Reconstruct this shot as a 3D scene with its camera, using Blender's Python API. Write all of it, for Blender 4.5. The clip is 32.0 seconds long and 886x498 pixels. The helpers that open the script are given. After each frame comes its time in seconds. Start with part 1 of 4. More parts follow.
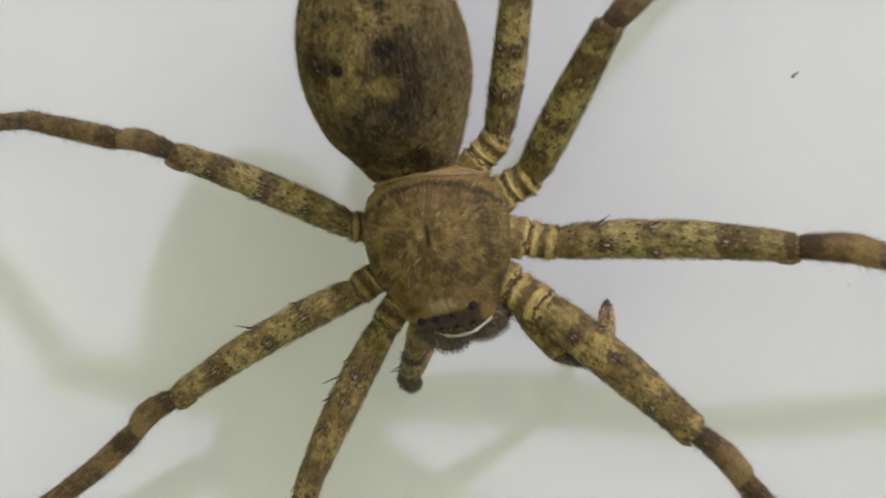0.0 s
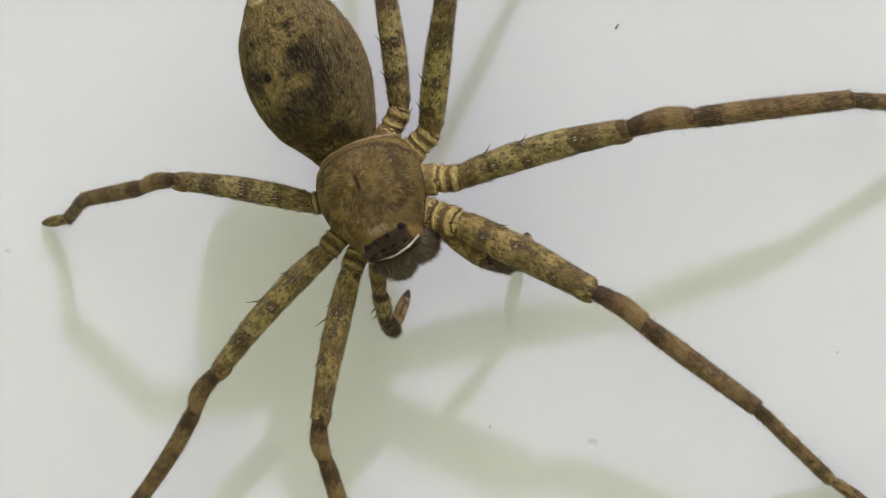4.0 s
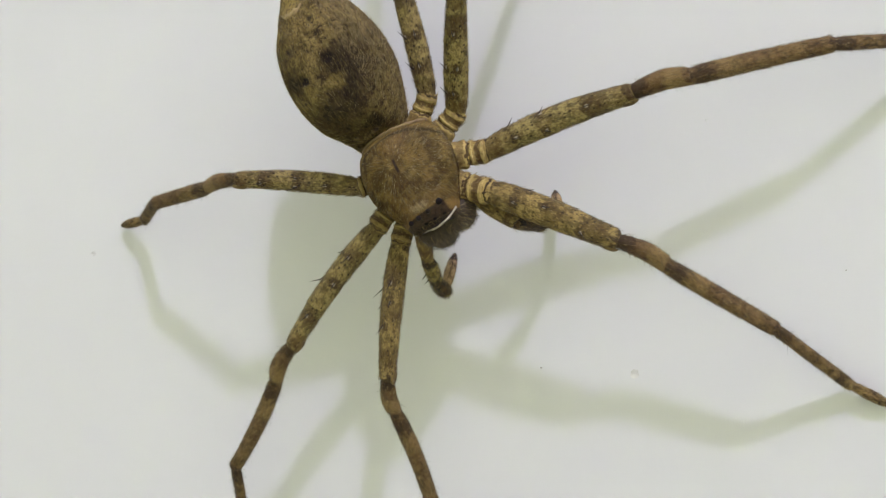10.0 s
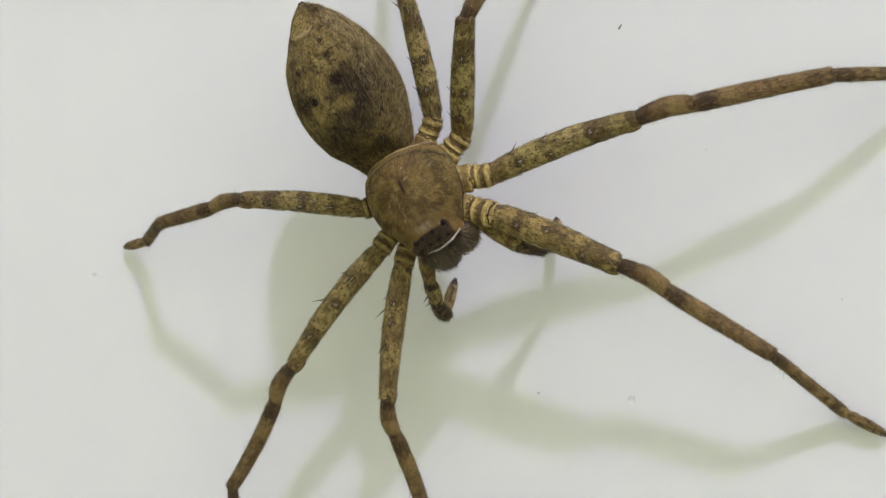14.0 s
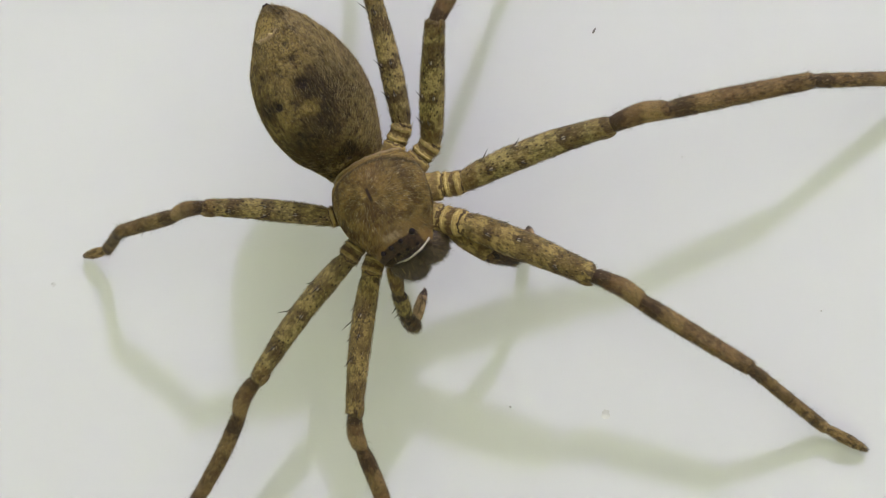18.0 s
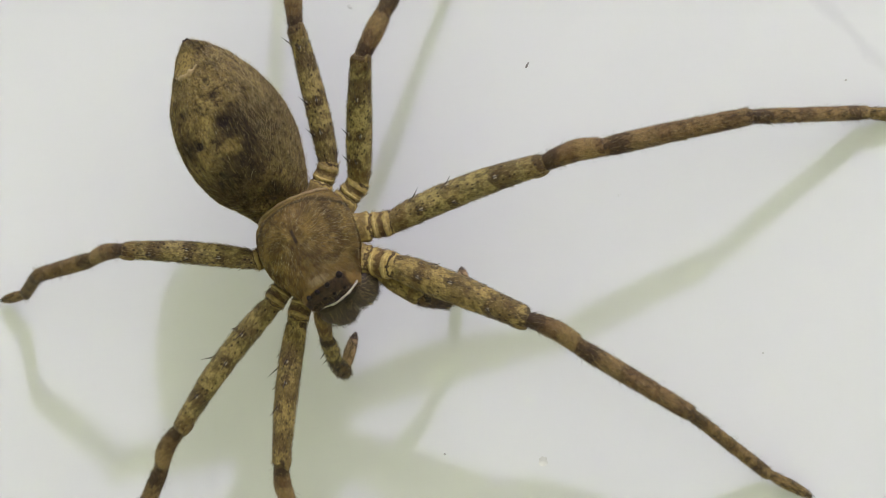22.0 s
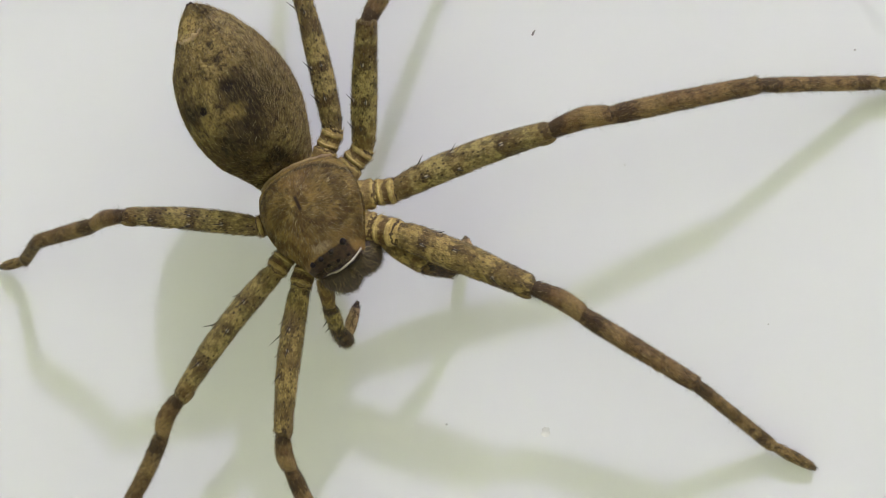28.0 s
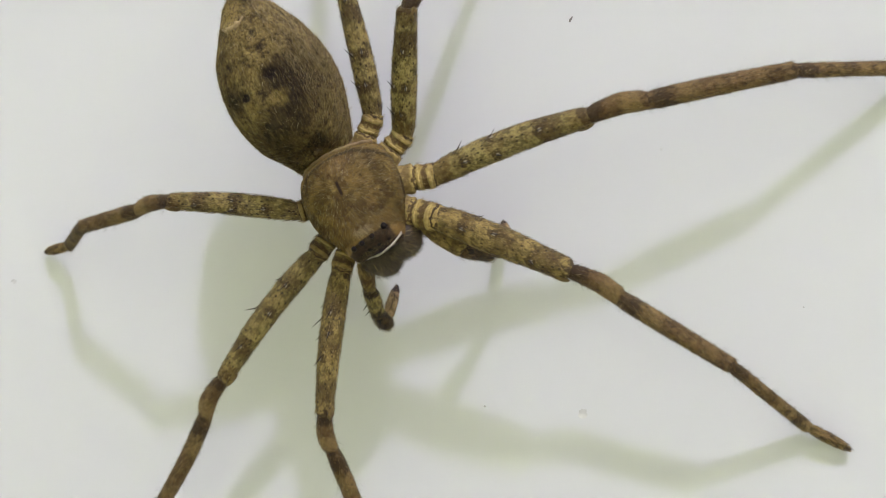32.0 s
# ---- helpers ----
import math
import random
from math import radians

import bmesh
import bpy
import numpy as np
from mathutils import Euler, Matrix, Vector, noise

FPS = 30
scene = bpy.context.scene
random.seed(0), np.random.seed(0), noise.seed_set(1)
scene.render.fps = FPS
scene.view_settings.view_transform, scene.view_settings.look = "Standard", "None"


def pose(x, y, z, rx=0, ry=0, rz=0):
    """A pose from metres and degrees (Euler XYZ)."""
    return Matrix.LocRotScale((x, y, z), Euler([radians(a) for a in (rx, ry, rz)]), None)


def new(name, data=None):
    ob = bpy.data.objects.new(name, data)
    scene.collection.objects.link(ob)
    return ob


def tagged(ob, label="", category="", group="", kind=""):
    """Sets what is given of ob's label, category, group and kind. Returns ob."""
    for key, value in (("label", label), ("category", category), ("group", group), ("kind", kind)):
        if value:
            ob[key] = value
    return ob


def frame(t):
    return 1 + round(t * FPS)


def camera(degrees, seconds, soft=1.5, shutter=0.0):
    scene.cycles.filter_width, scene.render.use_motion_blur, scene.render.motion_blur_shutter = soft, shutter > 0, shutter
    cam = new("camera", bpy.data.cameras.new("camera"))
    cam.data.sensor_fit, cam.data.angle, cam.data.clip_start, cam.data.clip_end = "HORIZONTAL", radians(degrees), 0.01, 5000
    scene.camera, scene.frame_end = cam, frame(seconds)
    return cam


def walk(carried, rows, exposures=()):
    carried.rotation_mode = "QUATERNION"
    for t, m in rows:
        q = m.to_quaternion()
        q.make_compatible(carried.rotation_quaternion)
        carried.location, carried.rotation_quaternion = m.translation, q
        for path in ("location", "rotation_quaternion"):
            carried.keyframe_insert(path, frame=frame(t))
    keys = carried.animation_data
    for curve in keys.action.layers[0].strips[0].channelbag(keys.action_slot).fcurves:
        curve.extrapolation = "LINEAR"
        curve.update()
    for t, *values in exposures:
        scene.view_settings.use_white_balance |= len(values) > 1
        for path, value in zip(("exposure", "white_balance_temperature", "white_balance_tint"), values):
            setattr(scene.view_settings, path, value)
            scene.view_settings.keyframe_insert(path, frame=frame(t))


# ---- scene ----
cam = camera(32.34, 32.0, 0.85)
cam.data.dof.use_dof, cam.data.dof.focus_distance, cam.data.dof.aperture_fstop = True, 0.132, 130.0
walk(cam, [
    (0.0, pose(0.01427, -0.10081, 1.32612, 72.782, -16.169, 12.625)),
    (0.5, pose(0.01465, -0.10052, 1.32513, 72.793, -16.424, 12.157)),
    (1.0, pose(0.01686, -0.10162, 1.32143, 73.226, -17.102, 12.157)),
    (1.5, pose(0.02012, -0.10227, 1.31733, 73.131, -16.598, 12.431)),
    (2.0, pose(0.03072, -0.10973, 1.30910, 76.132, -14.283, 13.439)),
    (2.5, pose(0.03987, -0.11902, 1.30965, 77.752, -9.691, 15.086)),
    (3.0, pose(0.04108, -0.12333, 1.30715, 80.159, -4.789, 16.798)),
    (3.5, pose(0.04345, -0.12653, 1.30655, 83.325, -3.051, 16.677)),
    (4.0, pose(0.04514, -0.13029, 1.30578, 85.268, -3.023, 17.492)),
    (4.5, pose(0.04489, -0.13576, 1.30530, 85.096, -2.603, 16.064)),
    (6.5, pose(0.05120, -0.13884, 1.31098, 84.223, 1.980, 18.427)),
    (7.0, pose(0.05091, -0.14041, 1.31070, 83.969, 2.309, 18.619)),
    (7.5, pose(0.05086, -0.14043, 1.31014, 83.521, 2.592, 19.102)),
    (8.0, pose(0.05147, -0.14148, 1.31119, 83.568, 2.919, 18.875)),
    (8.5, pose(0.05088, -0.14185, 1.30951, 83.594, 2.856, 19.208)),
    (9.0, pose(0.05143, -0.14127, 1.31161, 83.327, 2.995, 18.932)),
    (9.5, pose(0.05162, -0.14129, 1.31158, 82.763, 3.407, 19.122)),
    (10.0, pose(0.05215, -0.14236, 1.31146, 82.271, 3.511, 19.500)),
    (10.5, pose(0.05141, -0.14302, 1.30968, 82.900, 3.263, 19.530)),
    (11.0, pose(0.05080, -0.14316, 1.30917, 83.353, 2.723, 19.113)),
    (11.5, pose(0.05022, -0.14376, 1.30814, 84.232, 2.250, 18.695)),
    (12.0, pose(0.05067, -0.14472, 1.30770, 84.777, 2.108, 18.652)),
    (12.5, pose(0.05134, -0.14566, 1.30855, 84.906, 2.270, 18.882)),
    (13.0, pose(0.05123, -0.14547, 1.30835, 84.615, 2.332, 19.016)),
    (13.5, pose(0.05074, -0.14552, 1.30795, 84.658, 2.306, 18.900)),
    (15.5, pose(0.04982, -0.14449, 1.30698, 85.064, 1.957, 18.424)),
    (16.0, pose(0.04951, -0.14332, 1.30722, 84.651, 2.002, 18.594)),
    (16.5, pose(0.04907, -0.14333, 1.30683, 84.362, 1.911, 18.508)),
    (17.0, pose(0.04914, -0.14208, 1.30712, 84.524, 1.910, 18.400)),
    (17.5, pose(0.04918, -0.14170, 1.30741, 85.198, 1.910, 17.880)),
    (18.0, pose(0.04935, -0.14128, 1.30752, 84.951, 2.080, 17.738)),
    (18.5, pose(0.04898, -0.14077, 1.30743, 84.689, 2.059, 17.646)),
    (19.0, pose(0.04900, -0.14088, 1.30746, 84.539, 2.080, 17.590)),
    (19.5, pose(0.04921, -0.14124, 1.30701, 84.768, 1.992, 17.568)),
    (20.0, pose(0.04935, -0.14061, 1.30751, 85.807, 1.933, 17.137)),
    (20.5, pose(0.04936, -0.13943, 1.30815, 86.778, 1.952, 16.330)),
    (21.0, pose(0.04913, -0.13795, 1.30854, 86.679, 2.100, 15.661)),
    (21.5, pose(0.04891, -0.13648, 1.30991, 85.935, 2.272, 15.509)),
    (22.0, pose(0.05005, -0.13569, 1.30836, 85.903, 2.377, 16.040)),
    (22.5, pose(0.04903, -0.13501, 1.30770, 85.692, 2.274, 15.759)),
    (23.0, pose(0.04889, -0.13427, 1.30644, 84.591, 2.013, 15.775)),
    (23.5, pose(0.04931, -0.13407, 1.30646, 84.580, 1.941, 16.171)),
    (24.0, pose(0.04924, -0.13397, 1.30631, 84.619, 1.998, 16.209)),
    (24.5, pose(0.04876, -0.13381, 1.30616, 84.404, 1.980, 15.994)),
    (25.0, pose(0.04902, -0.13433, 1.30612, 84.657, 1.974, 16.000)),
    (25.5, pose(0.04901, -0.13583, 1.30666, 85.974, 1.814, 15.859)),
    (27.5, pose(0.04871, -0.13479, 1.30721, 85.237, 1.888, 15.693)),
    (28.0, pose(0.04852, -0.13523, 1.30711, 85.223, 1.889, 15.684)),
    (28.5, pose(0.04800, -0.13745, 1.30668, 85.056, 1.864, 16.414)),
    (29.0, pose(0.04802, -0.13885, 1.30676, 84.809, 1.893, 16.819)),
    (29.5, pose(0.04859, -0.13775, 1.30702, 84.784, 1.906, 16.904)),
    (30.0, pose(0.04811, -0.13783, 1.30689, 84.865, 1.932, 16.542)),
    (30.5, pose(0.04778, -0.13801, 1.30648, 85.049, 1.932, 16.351)),
    (31.0, pose(0.04818, -0.13842, 1.30671, 84.892, 1.937, 16.620)),
    (31.5, pose(0.04813, -0.13809, 1.30697, 84.821, 1.963, 16.655)),
    (32.0, pose(0.04805, -0.13743, 1.30693, 84.824, 2.044, 16.689)),
], [(0.0, -0.07), (2.0, -0.05), (4.0, -0.01), (7.0, 0.03), (10.0, 0.0), (18.0, 0.0), (20.0, 0.03), (32.0, 0.03)])

# ---- light: a round ceiling bulb in a pale room ----
world = bpy.data.worlds.new("world")
scene.world = world
world.use_nodes = True
world.node_tree.nodes["Background"].inputs[0].default_value = (0.8, 0.85, 0.8, 1)
world.node_tree.nodes["Background"].inputs[1].default_value = 0.05
bulb = bpy.data.lights.new("ceiling_bulb", "POINT")
bulb.energy, bulb.shadow_soft_size, bulb.color = 121.6, 0.050, (0.597, 0.527, 0.934)
new("ceiling_bulb", bulb).matrix_world = pose(0.758, -1.066, 3.310)
scene.view_settings.exposure = 0.0


# ---- node materials ----
class Nodes:
    def __init__(self, name, rough=0.6, spec=0.3):
        self.mat = bpy.data.materials.new(name)
        self.mat.use_nodes = True
        self.t = self.mat.node_tree
        self.bsdf = self.t.nodes["Principled BSDF"]
        self.bsdf.inputs["Roughness"].default_value = rough
        self.bsdf.inputs["Specular IOR Level"].default_value = spec

    def put(self, sock, value):
        if hasattr(value, "is_output"):
            self.t.links.new(value, sock)
        elif hasattr(value, "__len__") and sock.type == "RGBA":
            sock.default_value = (*value[:3], 1)
        else:
            sock.default_value = value

    def node(self, kind, out=0, props=(), **ins):
        n = self.t.nodes.new(kind)
        for k, v in props:
            if k == "operation":
                n.operation = v
            elif k == "data_type":
                n.data_type = v
            elif k == "interpolation_type":
                n.interpolation_type = v
            elif k == "attribute_name":
                n.attribute_name = v
            elif k == "feature":
                n.feature = v
        for k, v in ins.items():
            self.put(n.inputs[int(k[1:])] if k[0] == "i" and k[1:].isdigit() else n.inputs[k], v)
        return n.outputs[out]

    def coord(self, mm=True):
        o = self.node("ShaderNodeTexCoord", out=3)
        return self.node("ShaderNodeVectorMath", props=[("operation", "SCALE")], i0=o, i3=1000.0) if mm else o

    def noise(self, vec, scale, detail=3.0, rough=0.6):
        return self.node("ShaderNodeTexNoise", Vector=vec, Scale=scale, Detail=detail, Roughness=rough)

    def math(self, op, a, b=0.0):
        return self.node("ShaderNodeMath", props=[("operation", op)], i0=a, i1=b)

    def step(self, v, lo, hi, a=0.0, b=1.0):
        n = self.node("ShaderNodeMapRange", props=[("interpolation_type", "SMOOTHSTEP")], i0=v, i1=lo, i2=hi, i3=a, i4=b)
        return n

    def mix(self, fac, a, b):
        n = self.t.nodes.new("ShaderNodeMix")
        n.data_type = "RGBA"
        self.put(n.inputs[0], fac)
        self.put(n.inputs[6], a)
        self.put(n.inputs[7], b)
        return n.outputs[2]

    def bump(self, height, strength, dist=0.0001):
        n = self.t.nodes.new("ShaderNodeBump")
        n.inputs["Strength"].default_value = strength
        n.inputs["Distance"].default_value = dist
        self.put(n.inputs["Height"], height)
        self.t.links.new(n.outputs[0], self.bsdf.inputs["Normal"])

    def done(self, colour, cast=None):
        if cast:
            n = self.t.nodes.new("ShaderNodeMix")
            n.data_type, n.blend_type = "RGBA", "MULTIPLY"
            n.inputs[0].default_value = 1.0
            self.put(n.inputs[6], colour)
            self.put(n.inputs[7], cast)
            colour = n.outputs[2]
        self.put(self.bsdf.inputs["Base Color"], colour)
        return self.mat


def wall_paint(name, tone, fine=True):
    m = Nodes(name, 0.6, 0.2)
    c = m.coord()
    big = m.noise(c, 0.02, 3)
    small = m.noise(c, 1.2, 4)
    colour = m.mix(m.step(big, 0.3, 0.7), tone, [v * 0.97 for v in tone])
    colour = m.mix(m.step(small, 0.62, 0.8, 0, 0.25), colour, [v * 0.94 for v in tone])
    if fine:
        # a faint grey line that runs down beside the spider
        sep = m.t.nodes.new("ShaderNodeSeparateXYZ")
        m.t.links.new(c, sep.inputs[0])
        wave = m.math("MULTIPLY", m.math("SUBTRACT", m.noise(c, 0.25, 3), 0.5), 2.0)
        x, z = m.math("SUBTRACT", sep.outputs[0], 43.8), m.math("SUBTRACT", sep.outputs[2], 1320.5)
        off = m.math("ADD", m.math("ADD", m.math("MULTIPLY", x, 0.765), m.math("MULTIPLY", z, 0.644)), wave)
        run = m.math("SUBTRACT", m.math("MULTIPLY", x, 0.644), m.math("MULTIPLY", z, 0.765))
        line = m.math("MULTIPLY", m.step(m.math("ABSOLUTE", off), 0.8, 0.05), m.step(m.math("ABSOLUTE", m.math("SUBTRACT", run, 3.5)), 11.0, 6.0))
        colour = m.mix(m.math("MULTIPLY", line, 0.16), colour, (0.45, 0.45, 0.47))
        m.bump(m.noise(c, 0.35, 4), 0.10, 0.0003)
    return m.done(colour)


def plain(name, tone, rough=0.6, scale=3.0, spec=0.3):
    m = Nodes(name, rough, spec)
    n = m.noise(m.coord(), scale, 4)
    return m.done(m.mix(m.step(n, 0.3, 0.7), [v * 0.75 for v in tone], [min(1, v * 1.2) for v in tone]))


def leg_skin(name, tan, pale, dark, bands, speck=0.5, marks=False, mott=1.0, wave=0.24):
    """Mottled cuticle; bands: (middle, half width, strength) along the segment from 0 to 1; marks: dark patches round the spines."""
    m = Nodes(name, 0.5, 0.3)
    c = m.coord()
    along = m.node("ShaderNodeAttribute", out=2, props=[("attribute_name", "along")])
    wob = m.math("ADD", along, m.math("MULTIPLY", m.math("SUBTRACT", m.noise(c, 1.5, 3), 0.5), wave))
    long = m.node("ShaderNodeVectorMath", props=[("operation", "MULTIPLY")], i0=c, i1=(1.0, 1.0, 0.45))
    blot, streak, grain = m.noise(c, 0.9, 4), m.noise(long, 3.0, 4, 0.7), m.noise(c, 7.0, 3)
    clump = m.noise(m.node("ShaderNodeVectorMath", props=[("operation", "MULTIPLY")], i0=c, i1=(1.0, 1.0, 0.6)), 1.8, 5, 0.7)
    colour = m.mix(m.step(blot, 0.36, 0.62), tan, pale)
    colour = m.mix(m.step(clump, 0.48, 0.42, 0, min(1, 0.85 * mott)), colour, [min(1, v * 1.22) for v in pale])
    colour = m.mix(m.step(clump, 0.53, 0.58, 0, min(1, 0.9 * mott)), colour, [v * 0.13 for v in tan])
    colour = m.mix(m.step(streak, 0.51, 0.60, 0, 0.55 * mott), colour, [v * 0.2 for v in tan])
    for mid, half, power, *ink in bands:
        d = m.math("ABSOLUTE", m.math("SUBTRACT", wob, mid))
        colour = m.mix(m.step(d, half, half * 0.45, 0.0, power), colour, ink[0] if ink else dark)
    if marks:
        spot = m.node("ShaderNodeAttribute", out=2, props=[("attribute_name", "spot")])
        spot = m.math("ADD", spot, m.math("MULTIPLY", m.math("SUBTRACT", m.noise(c, 2.2, 3), 0.5), 1.1))
        colour = m.mix(m.step(spot, 0.40, 0.60, 0, 0.78), colour, (0.042, 0.024, 0.010))
    colour = m.mix(m.step(grain, 0.52, 0.66, 0, 0.55 * mott), colour, [v * 0.2 for v in tan])
    dots = m.node("ShaderNodeVectorMath", props=[("operation", "MULTIPLY")], i0=c, i1=(1.0, 1.0, 0.7))
    vor = m.node("ShaderNodeTexVoronoi", Vector=dots, Scale=2.4)
    colour = m.mix(m.step(vor, 0.29, 0.15, 0, speck), colour, [v * 0.5 for v in dark])
    light = m.node("ShaderNodeTexVoronoi", Vector=long, Scale=3.7)
    colour = m.mix(m.step(light, 0.22, 0.12, 0, 0.5 * mott), colour, [min(1, v * 1.9) for v in pale])
    m.bump(m.math("ADD", m.math("MULTIPLY", clump, 1.5), m.math("ADD", grain, streak)), 0.8, 0.00016)
    return m.done(colour, (1.11, 1.09, 0.87))


TAN, PALE, DARK = (0.190, 0.138, 0.045), (0.335, 0.260, 0.092), (0.030, 0.016, 0.007)
CREAM, BROWN, DUSK = (0.66, 0.54, 0.246), (0.13, 0.070, 0.023), (0.066, 0.037, 0.013)
RUST, RUSTP, SAND = (0.130, 0.075, 0.033), (0.225, 0.146, 0.068), (0.34, 0.240, 0.105)
UMBER = (0.085, 0.046, 0.016)
# two tones of hip skin; the three left-hand legs take the darker brown
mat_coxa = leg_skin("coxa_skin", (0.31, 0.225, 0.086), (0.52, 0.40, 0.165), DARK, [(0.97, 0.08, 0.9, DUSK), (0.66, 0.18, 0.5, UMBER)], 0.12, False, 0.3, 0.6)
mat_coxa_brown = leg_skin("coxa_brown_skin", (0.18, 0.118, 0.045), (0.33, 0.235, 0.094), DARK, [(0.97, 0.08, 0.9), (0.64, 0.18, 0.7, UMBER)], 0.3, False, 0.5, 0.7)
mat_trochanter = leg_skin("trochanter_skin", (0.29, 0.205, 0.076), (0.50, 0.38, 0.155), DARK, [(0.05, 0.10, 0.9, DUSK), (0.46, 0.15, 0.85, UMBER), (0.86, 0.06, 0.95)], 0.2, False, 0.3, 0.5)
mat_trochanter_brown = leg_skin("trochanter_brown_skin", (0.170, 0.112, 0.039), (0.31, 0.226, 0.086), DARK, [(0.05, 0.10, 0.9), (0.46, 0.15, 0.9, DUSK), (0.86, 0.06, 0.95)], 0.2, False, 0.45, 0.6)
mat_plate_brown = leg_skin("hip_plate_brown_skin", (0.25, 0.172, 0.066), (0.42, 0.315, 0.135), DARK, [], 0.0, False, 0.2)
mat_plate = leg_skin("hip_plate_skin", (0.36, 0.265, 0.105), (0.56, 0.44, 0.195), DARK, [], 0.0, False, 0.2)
mat_femur = leg_skin("femur_skin", (0.178, 0.132, 0.051), (0.375, 0.302, 0.132), DARK, [(0.06, 0.09, 0.5, BROWN), (0.76, 0.11, 0.72, DUSK), (0.93, 0.06, 0.4, BROWN), (0.20, 0.05, 0.3, BROWN), (0.42, 0.05, 0.3, BROWN), (0.985, 0.04, 0.85, DUSK)], 0.85, True, 0.6)
mat_femur_mottled = leg_skin("femur_mottled_skin", (0.172, 0.126, 0.047), (0.375, 0.292, 0.124), DARK, [(0.04, 0.06, 0.5, DUSK), (0.75, 0.08, 0.75, DUSK), (0.94, 0.07, 0.5, BROWN), (0.22, 0.06, 0.5, DUSK), (0.46, 0.06, 0.5, DUSK), (0.985, 0.04, 0.85, DUSK)], 0.9, True, 0.55)
mat_femur_brown = leg_skin("femur_brown_skin", (0.166, 0.116, 0.041), (0.36, 0.266, 0.104), DARK, [(0.02, 0.03, 0.8), (0.82, 0.11, 0.6, DUSK), (0.50, 0.08, 0.5, DUSK), (0.22, 0.08, 0.6, DUSK), (0.99, 0.04, 0.8)], 0.7, True, 0.55)
mat_patella = leg_skin("patella_skin", (0.135, 0.077, 0.034), (0.195, 0.124, 0.056), DARK, [(0.08, 0.28, 0.8), (0.76, 0.22, 0.50, SAND), (0.99, 0.05, 0.5)], 0.3, False, 0.45, 0.4)
mat_tibia = leg_skin("tibia_skin", RUST, RUSTP, DARK, [(0.12, 0.12, 0.75), (0.30, 0.12, 0.3, SAND), (0.54, 0.05, 0.15), (0.86, 0.05, 0.2), (0.99, 0.03, 0.6)], 0.45, False, 0.5)
mat_meta = leg_skin("metatarsus_skin", (0.150, 0.090, 0.038), (0.250, 0.168, 0.076), DARK, [(0.07, 0.14, 0.75), (0.45, 0.08, 0.3), (0.85, 0.07, 0.7), (0.97, 0.05, 0.7, SAND)], 0.35, False, 0.65)
mat_tarsus = leg_skin("tarsus_skin", (0.175, 0.112, 0.045), (0.27, 0.185, 0.080), DARK, [(0.97, 0.16, 0.85)], 0.25)
mat_palp_tip = leg_skin("palp_tarsus_skin", (0.27, 0.180, 0.100), (0.38, 0.265, 0.155), (0.018, 0.011, 0.007), [(1.0, 0.28, 0.98), (0.0, 0.16, 0.8)], 0.1)
mat_palp = leg_skin("palp_skin", TAN, PALE, DARK, [(0.95, 0.25, 0.95), (0.05, 0.14, 0.9)], 0.6)
mat_palp_brown = leg_skin("palp_patella_skin", (0.085, 0.050, 0.021), (0.17, 0.112, 0.045), DARK, [(0.55, 0.4, 0.7)], 0.4)
mat_palp_dark = leg_skin("palp_tibia_skin", (0.062, 0.037, 0.014), (0.13, 0.08, 0.028), DARK, [(0.5, 0.3, 0.5)], 0.5)
mat_spine = plain("spine_black", (0.02, 0.013, 0.009), 0.35)
mat_spine_base = plain("spine_socket_white", (0.44, 0.38, 0.27), 0.4)
mat_eye = Nodes("eye_black", 0.45, 0.18).done((0.010, 0.006, 0.005))
mat_clypeus = plain("clypeus_white", (0.42, 0.37, 0.29), 0.6, 2.5)
mat_chel = plain("chelicera_brown", (0.066, 0.049, 0.030), 0.6, 4.0)
mat_face = plain("face_dark", (0.022, 0.013, 0.011), 0.65, 4.0)
mat_fold = plain("fold_tan", (0.34, 0.25, 0.115), 0.6, 3.0)
mat_edge = plain("carapace_edge_tan", (0.25, 0.18, 0.075), 0.6, 4.0)
mat_collar = plain("collar_brown", (0.27, 0.19, 0.085), 0.5, 2.0)
mat_claw = plain("claw_dark", (0.03, 0.02, 0.014), 0.6)


def hair_mat(name, a, b):
    m = Nodes(name, 0.45, 0.35)
    rnd = m.node("ShaderNodeNewGeometry", out=8)
    return m.done(m.mix(rnd, a, b))


mat_hair = hair_mat("hair_golden", (0.10, 0.065, 0.024), (0.62, 0.48, 0.22))
mat_hair_soft = hair_mat("hair_dull_gold", (0.06, 0.042, 0.018), (0.25, 0.19, 0.080))
mat_hair_pale = hair_mat("hair_straw", (0.36, 0.29, 0.13), (0.72, 0.62, 0.36))
mat_hair_dark = hair_mat("hair_brown", (0.018, 0.012, 0.007), (0.12, 0.08, 0.034))


